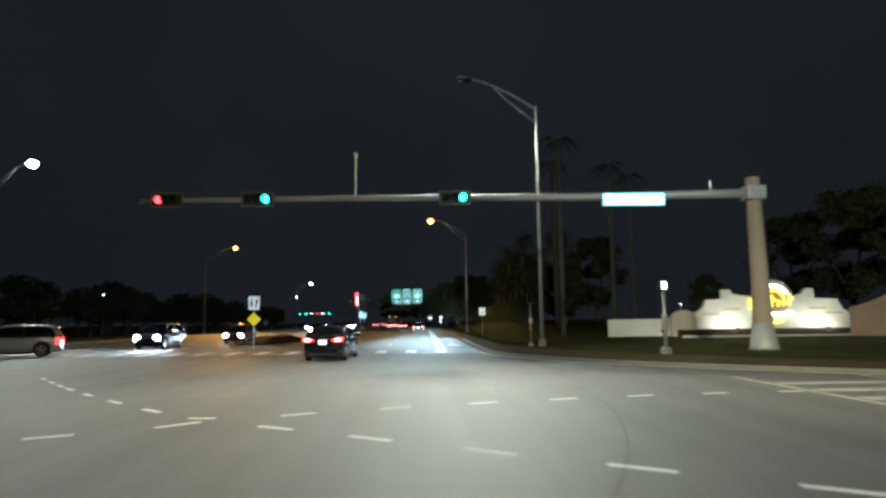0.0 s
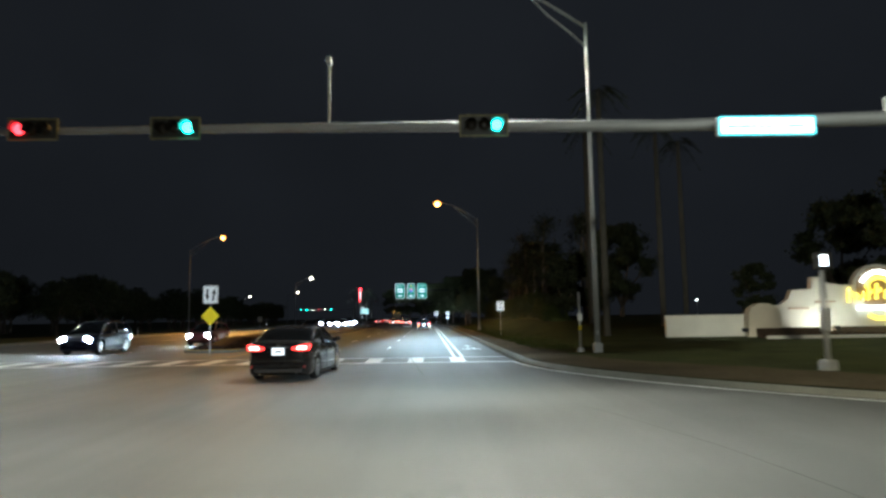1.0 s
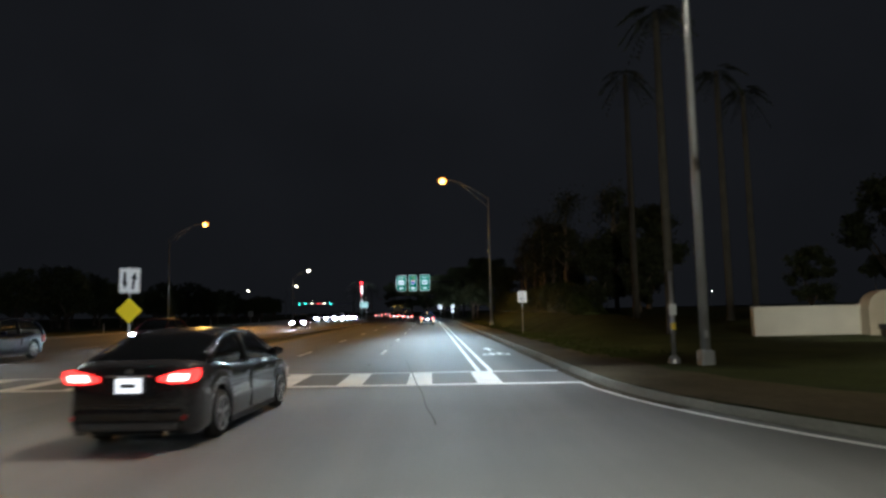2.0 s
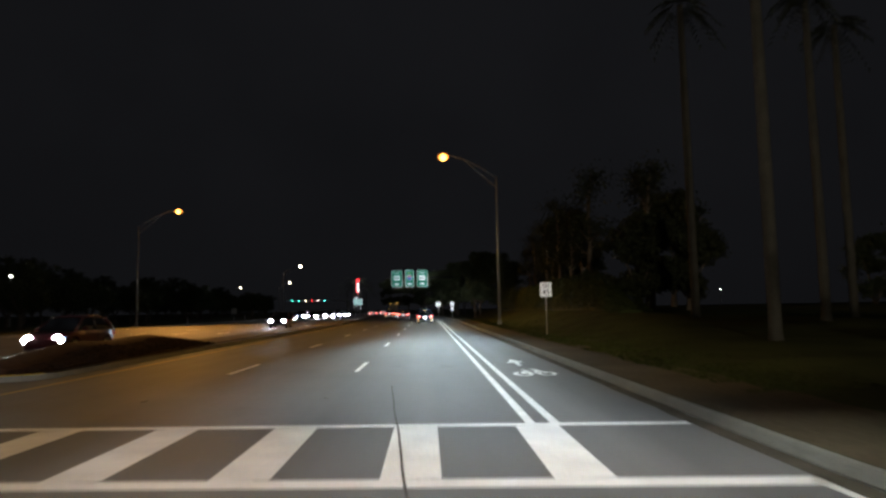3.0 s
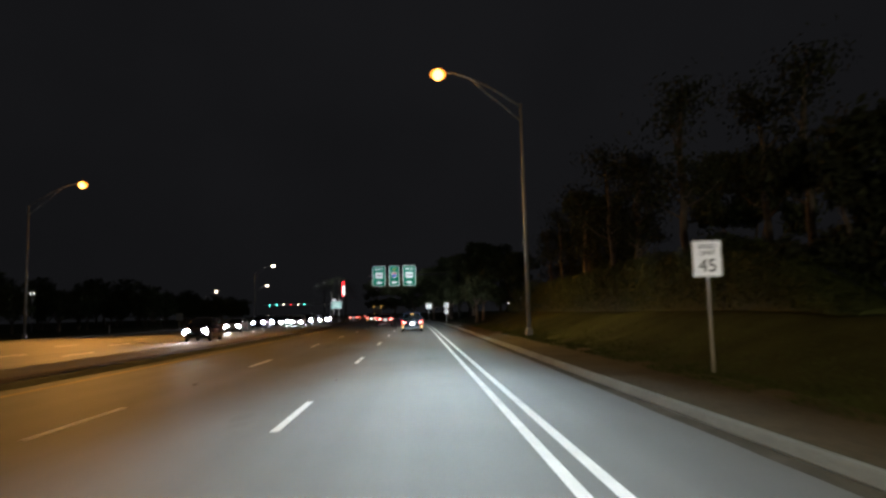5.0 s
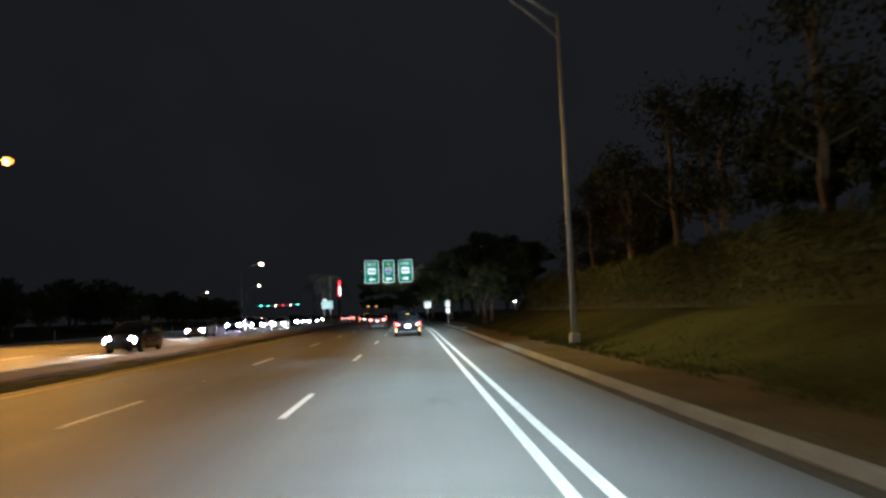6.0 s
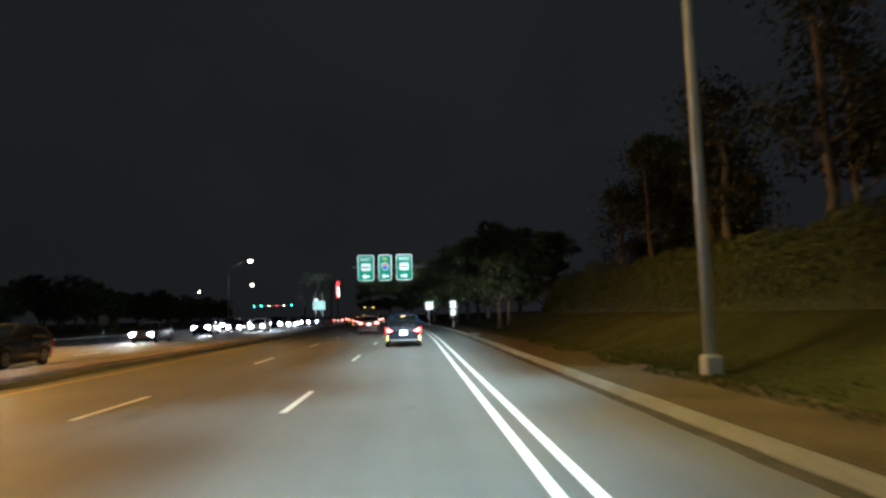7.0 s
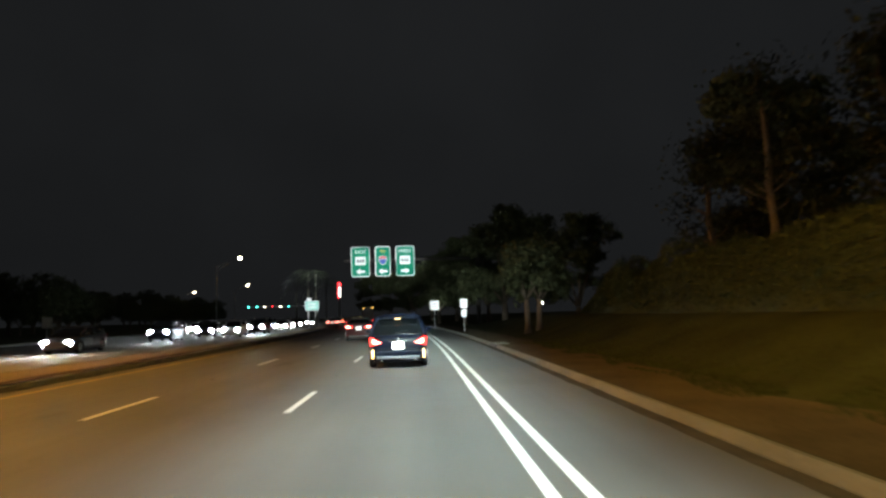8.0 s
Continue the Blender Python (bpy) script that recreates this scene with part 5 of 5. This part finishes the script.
def broadleaf(height, spread, trunk_r, seed, count=3500, low=0.35, stems=1, leaf=None):
    rnd = random.Random(seed)
    t = new("tree")
    bm = bmesh.new()
    tips = []
    for s in range(stems):
        ox = (s - (stems - 1) / 2) * trunk_r * 4
        lean = Vector((rnd.uniform(-0.1, 0.1) + ox * 0.12, rnd.uniform(-0.1, 0.1), 1))
        h = height * low
        tube(bm, [(ox, 0, -0.3), (ox, 0, 0.15), (ox + lean.x * h * 0.5, lean.y * h * 0.5, h * 0.6), (ox + lean.x * h, lean.y * h, h * 1.1)], [trunk_r * 1.6, trunk_r * 1.1, trunk_r, trunk_r * 0.7], 9)
        for k in range(5):
            a = k * 1.257 + rnd.uniform(-0.4, 0.4) + s
            tip = Vector((ox + spread * 0.55 * math.cos(a), spread * 0.55 * math.sin(a), height * rnd.uniform(low + 0.15, 0.85)))
            root = Vector((ox + lean.x * h, lean.y * h, h))
            tube(bm, [root, root.lerp(tip, 0.5) + Vector((0, 0, height * 0.05)), tip], [trunk_r * 0.5, trunk_r * 0.3, trunk_r * 0.08], 6)
            tips.append(tip)
    part("trunk", bm, BARK, t, "", True)
    blobs = [(tip, spread * rnd.uniform(0.22, 0.36)) for tip in tips]
    for _ in range(16):
        a, q = rnd.uniform(0, 6.28), rnd.uniform(0.1, 0.75)
        z = rnd.uniform(low + 0.1, 0.93)
        f = math.sqrt(max(0.05, 1 - ((z - low - 0.25) / (1 - low)) ** 2))
        blobs.append((Vector((spread * q * f * math.cos(a), spread * q * f * math.sin(a), height * z)), spread * rnd.uniform(0.2, 0.34)))
    tufts = []
    for c, r in blobs:
        for _ in range(7):
            q = ball_point(c, (r, r, r * 0.8), rnd, 0.35)
            tufts.append((q, r * rnd.uniform(0.25, 0.55)))
    bm = bmesh.new()

    def at():
        c, r = rnd.choice(tufts)
        q = Vector((rnd.gauss(0, 0.62), rnd.gauss(0, 0.62), rnd.gauss(0, 0.5)))
        return c + q * r, q.normalized()

    leaves(bm, count, at, 0.17 * (height / 8) ** 0.5, rnd)
    part("crown", bm, leaf or LEAF, t)
    return t


def palm(height, seed, fronds=22, reach=1.6, trunk=1.0):
    rnd = random.Random(seed)
    t = new("palm")
    lean = rnd.uniform(-0.008, 0.008)
    part("trunk", tubed([(0, 0, -0.3), (0, 0, 0.3), (lean * height * 0.5, 0, height * 0.5), (lean * height, 0, height)], [0.3 * trunk, 0.21 * trunk, 0.19 * trunk, 0.14 * trunk], 12), PALM_BARK, t, "", True)
    bm = bmesh.new()
    top = Vector((lean * height, 0, height))
    for k in range(fronds):
        a = k * 2.4 + rnd.uniform(-0.2, 0.2)
        up = rnd.uniform(-0.9, 1.0)
        d = Vector((math.cos(a), math.sin(a), 0))
        length = reach * rnd.uniform(0.82, 1.18)
        spine = [top + d * (length * s) + Vector((0, 0, up * s * length * 0.7 - 0.8 * s * s * length)) for s in (0.0, 0.35, 0.65, 1.0)]
        side = d.cross(Vector((0, 0, 1)))
        for j in range(9):
            s = 0.3 + 0.7 * j / 8
            i = min(2, int(s * 3))
            p = spine[i].lerp(spine[i + 1], s * 3 - i if s < 1 else 1)
            for sg in (-1, 1):
                q = p + side * sg * 0.34 * reach * (1.1 - 0.5 * s) + d * 0.25 - Vector((0, 0, rnd.uniform(0.05, 0.3)))
                bm.faces.new([bm.verts.new(v) for v in (p - d * 0.05, p + d * 0.05, q)])
    part("crown", bm, PALM_LEAF, t)
    return t


def plant(ob, x, y, z, turn, scale, label, category, group=""):
    ob.matrix_basis = pose(x, y, z, 0, 0, turn) @ Matrix.Scale(scale, 4)
    return tagged(ob, label, category, group)


# pale trunks behind the corner lawn
TALL = "tall palms behind the corner lawn"
base_palm = palm(15.5, 11)
plant(base_palm, 13.1, 75.6, land(13.1, 75.6), 20, 1.0, "tall palm with a bare pale trunk", "palm", TALL)
for x, y, s in ((11.5, 65.4, 1.0), (17.6, 72.6, 0.95), (19.9, 74.2, 0.9)):
    plant(copy_thing(base_palm, Matrix()), x, y, land(x, y), x * 77, s, "tall palm with a bare pale trunk", "palm", TALL)


def pine(height, seed):
    """A tall bare stem with a few rising limbs and thin ragged foliage."""
    rnd = random.Random(seed)
    t = new("tree")
    bm = bmesh.new()
    way = [(0, 0, -0.4), (0, 0, 0.3)]
    for k in range(1, 7):
        way.append((0.13 * noise.noise((k * 0.7, seed, 0)) * k, 0.13 * noise.noise((k * 0.7, seed, 7)) * k, height * k / 6))
    tube(bm, way, [0.3, 0.2, 0.18, 0.165, 0.15, 0.12, 0.09, 0.04], 10)
    tips = []
    for k in range(11):
        z = height * rnd.uniform(0.38, 0.97)
        i = min(6, 1 + int(z / height * 6))
        root = Vector(way[i]).lerp(Vector(way[i + 1] if i < 7 else way[7]), 0.5)
        root.z = z
        a = k * 2.4 + rnd.uniform(-0.4, 0.4)
        r = height * rnd.uniform(0.1, 0.2) * (1.25 - z / height)
        tip = root + Vector((r * math.cos(a), r * math.sin(a), r * rnd.uniform(0.5, 1.1)))
        tube(bm, [root, root.lerp(tip, 0.5) - Vector((0, 0, 0.12 * r)), tip], [0.07, 0.045, 0.015], 6)
        tips.append(tip)
    part("trunk", bm, BARK, t, "", True)
    bm = bmesh.new()
    blobs = [(q, rnd.uniform(0.5, 1.0)) for q in tips for _ in (0, 1)]

    def at():
        c, r = rnd.choice(blobs)
        q = Vector((rnd.gauss(0, 0.75), rnd.gauss(0, 0.75), rnd.gauss(0, 0.55)))
        return Vector(c) + q * r, q.normalized()

    leaves(bm, 1800, at, 0.13, rnd)
    part("crown", bm, UNLIT_LEAF, t)
    return t


ROW = "tall thin trees behind the hedge"
first = pine(10.2, 31)
plant(first, 12.7, 106, land(12.7, 106), 0, 1.0, "tall thin tree with rising limbs and ragged foliage", "tree", ROW)
second = pine(8.8, 37)
plant(second, 12.8, 112.6, land(12.8, 112.6), 0, 1.0, "tall thin tree with rising limbs and ragged foliage", "tree", ROW)
for i, (x, y, s) in enumerate(((13, 121.7, 0.85), (13.2, 127, 0.85), (13, 95, 1.05), (13, 101.5, 1.0), (15.6, 109, 0.95), (14.2, 117, 0.9), (16, 90, 1.0), (15.2, 127, 0.9), (18, 97, 1.1), (17.5, 121, 1.0))):
    plant(copy_thing((first, second)[i % 2], Matrix()), x, y, land(x, y), i * 83, s, "tall thin tree with rising limbs and ragged foliage", "tree", ROW)


low_palm = palm(9.2, 17, 42, 3.6, 0.7)
SHORT = "palms in the median"
plant(low_palm, -17.2, 216, 0.15, 40, 1.0, "short full palm in the median brightened by an added spot", "palm", SHORT)
for x, y, k in ((-19.0, 219, 1.05), (-16.2, 222, 0.9), (-20.2, 214, 0.85)):
    plant(copy_thing(low_palm, Matrix()), x, y, 0.15, y * 31, k, "short full palm in the median brightened by an added spot", "palm", SHORT)


def hedge(name, x0, x1, y0, y1, height, seed, count, label, size=0.14, leaf=None):
    leaf = leaf or HEDGE_LEAF
    rnd = random.Random(seed)
    t = thing(name, (x0 + x1) / 2, (y0 + y1) / 2, 0, 0, label, "hedge")
    cx, cy = (x0 + x1) / 2, (y0 + y1) / 2
    bm = bmesh.new()
    ys = np.arange(y0, y1 + 0.01, 1.0)
    rings = []
    for y in ys:
        f = 0.86 * (0.8 + 0.2 * noise.noise((y * 0.3, seed, 0))) * min(1, 0.06 + (y - y0) / 5, 0.06 + (y1 - y) / 5)
        hw = (x1 - x0) / 2 * 0.62
        zb = land(cx, y) - 0.3 if cx > 0 else 0.05
        rings.append([(hw * math.cos(a) * (1 + 0.12 * noise.noise((y, a, 1))), y - cy, zb + (height * f + 0.3) * max(0, math.sin(a)) ** 0.38) for a in [math.pi * k / 10 for k in range(11)]])
    loft(bm, rings, False, True)
    part("twig_mass", bm, leaf, t, "dark inner twigs")
    bm = bmesh.new()

    def at():
        y = rnd.uniform(y0, y1)
        a = math.pi * rnd.random()
        if rnd.random() < 0.6:
            a = math.asin(rnd.random() ** 1.6)
            a = a if rnd.random() < 0.3 else math.pi - a
        f = (0.8 + 0.28 * noise.noise((y * 0.3, seed, 0)) + 0.12 * noise.noise((y * 1.1, a * 2, 5))) * min(1, 0.06 + (y - y0) / 5, 0.06 + (y1 - y) / 5)
        hw = (x1 - x0) / 2
        zb = land(cx, y) if cx > 0 else 0.15
        n = Vector((math.cos(a), 0, math.sin(a)))
        return Vector((hw * math.cos(a) * rnd.uniform(0.85, 1.08), y - cy, zb + height * f * max(0, math.sin(a)) ** 0.38 * rnd.uniform(0.9, 1.05))), n

    leaves(bm, count, at, size, rnd)
    part("foliage", bm, leaf, t, "dense small leaves")
    return t


hedge("hedge", 10.2, 12.5, 80, 138, 2.9, 3, 72000, "dense dark hedge on the grass bank", 0.066)
hedge("median_planting", MED_W + 0.3, MED_E - 0.4, 61.5, 76.5, 0.62, 8, 6500, "low dark reddish shrubs in the median nose", 0.08, SHRUB_LEAF)

oak = broadleaf(5.4, 2.5, 0.17, 5, 12000, 0.3, 2)
plant(oak, 7.4, 138.3, 0.6, 0, 1.0, "small rounded tree with two pale stems near the kerb", "tree")
big = broadleaf(11.5, 4.8, 0.28, 9, 14000, 0.16, 1)
plant(big, 8.6, 160, 0.5, 30, 1.0, "large dark broadleaf tree beyond the verge", "tree", "trees east of the avenue")
for i, (x, y, s) in enumerate(((13, 150, 0.8), (6.5, 182, 1.0), (14, 172, 1.1), (4, 205, 0.95), (11, 196, 1.1), (0, 232, 1.0), (8, 225, 1.15), (-6, 262, 1.1), (4, 262, 1.2), (-14, 300, 1.2), (-2, 300, 1.3), (23, 140, 0.8), (42, 66, 1.0), (46, 74, 1.2), (36, 96, 0.6), (52, 92, 1.5), (64, 84, 1.4), (28, 118, 1.3), (20, 132, 1.2), (74, 96, 1.6), (56, 112, 1.5))):
    q = copy_thing(big, Matrix())
    plant(q, x, y, 0.3, i * 67, s, "dark broadleaf tree in the night beyond the verge", "tree", "trees east of the avenue")
dense = broadleaf(6.4, 2.7, 0.18, 44, 13000, 0.12, 1, UNLIT_LEAF)
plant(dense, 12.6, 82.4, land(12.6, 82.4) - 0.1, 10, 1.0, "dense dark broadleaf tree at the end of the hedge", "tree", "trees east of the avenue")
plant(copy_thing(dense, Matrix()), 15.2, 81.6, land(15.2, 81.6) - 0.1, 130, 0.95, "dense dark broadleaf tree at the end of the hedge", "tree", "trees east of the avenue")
low = broadleaf(7.0, 4.0, 0.2, 21, 4500, 0.2, 1)
plant(low, -47, 96, 0.1, 0, 1.0, "low dark tree beyond the oncoming lanes", "tree", "trees west of the avenue")
rnd = random.Random(4)
for i in range(96):
    y = 58 + i % 48 * 6.3 + rnd.uniform(-2, 2)
    x = -45 - rnd.uniform(0, 14) + bend(y) - (8 if i % 3 == 0 else 0) - (14 if i > 47 else 0)
    q = copy_thing(low, Matrix())
    plant(q, x, y, 0.1, i * 51, rnd.uniform(0.8, 1.2) * (1.0 if i < 48 else 1.35), "low dark tree beyond the oncoming lanes", "tree", "trees west of the avenue")

# ---- grass blades along the verge ----
rnd = random.Random(12)
bm = bmesh.new()
for _ in range(30000):
    y = 55 + 75 * rnd.random()
    d = 1.45 + abs(rnd.gauss(0, 1.2)) + 0.35 * noise.noise((y * 0.35, 3, 0))
    if noise.noise((d * 0.9, y * 0.6, 8)) < -0.25:
        continue
    x = kerb_x(y) + d
    z = land(x, y) - 0.01
    h, a = rnd.uniform(0.04, 0.11), rnd.uniform(0, 6.28)
    u = Vector((math.cos(a), math.sin(a), 0)) * 0.018
    tip = Vector((x + rnd.gauss(0, 0.03), y + rnd.gauss(0, 0.03), z + h))
    bm.faces.new([bm.verts.new(v) for v in (Vector((x, y, z)) - u, Vector((x, y, z)) + u, tip)])
tagged(part("grass_tufts", bm, BLADE), "short uneven grass along the dry verge", "grass", kind="stuff")
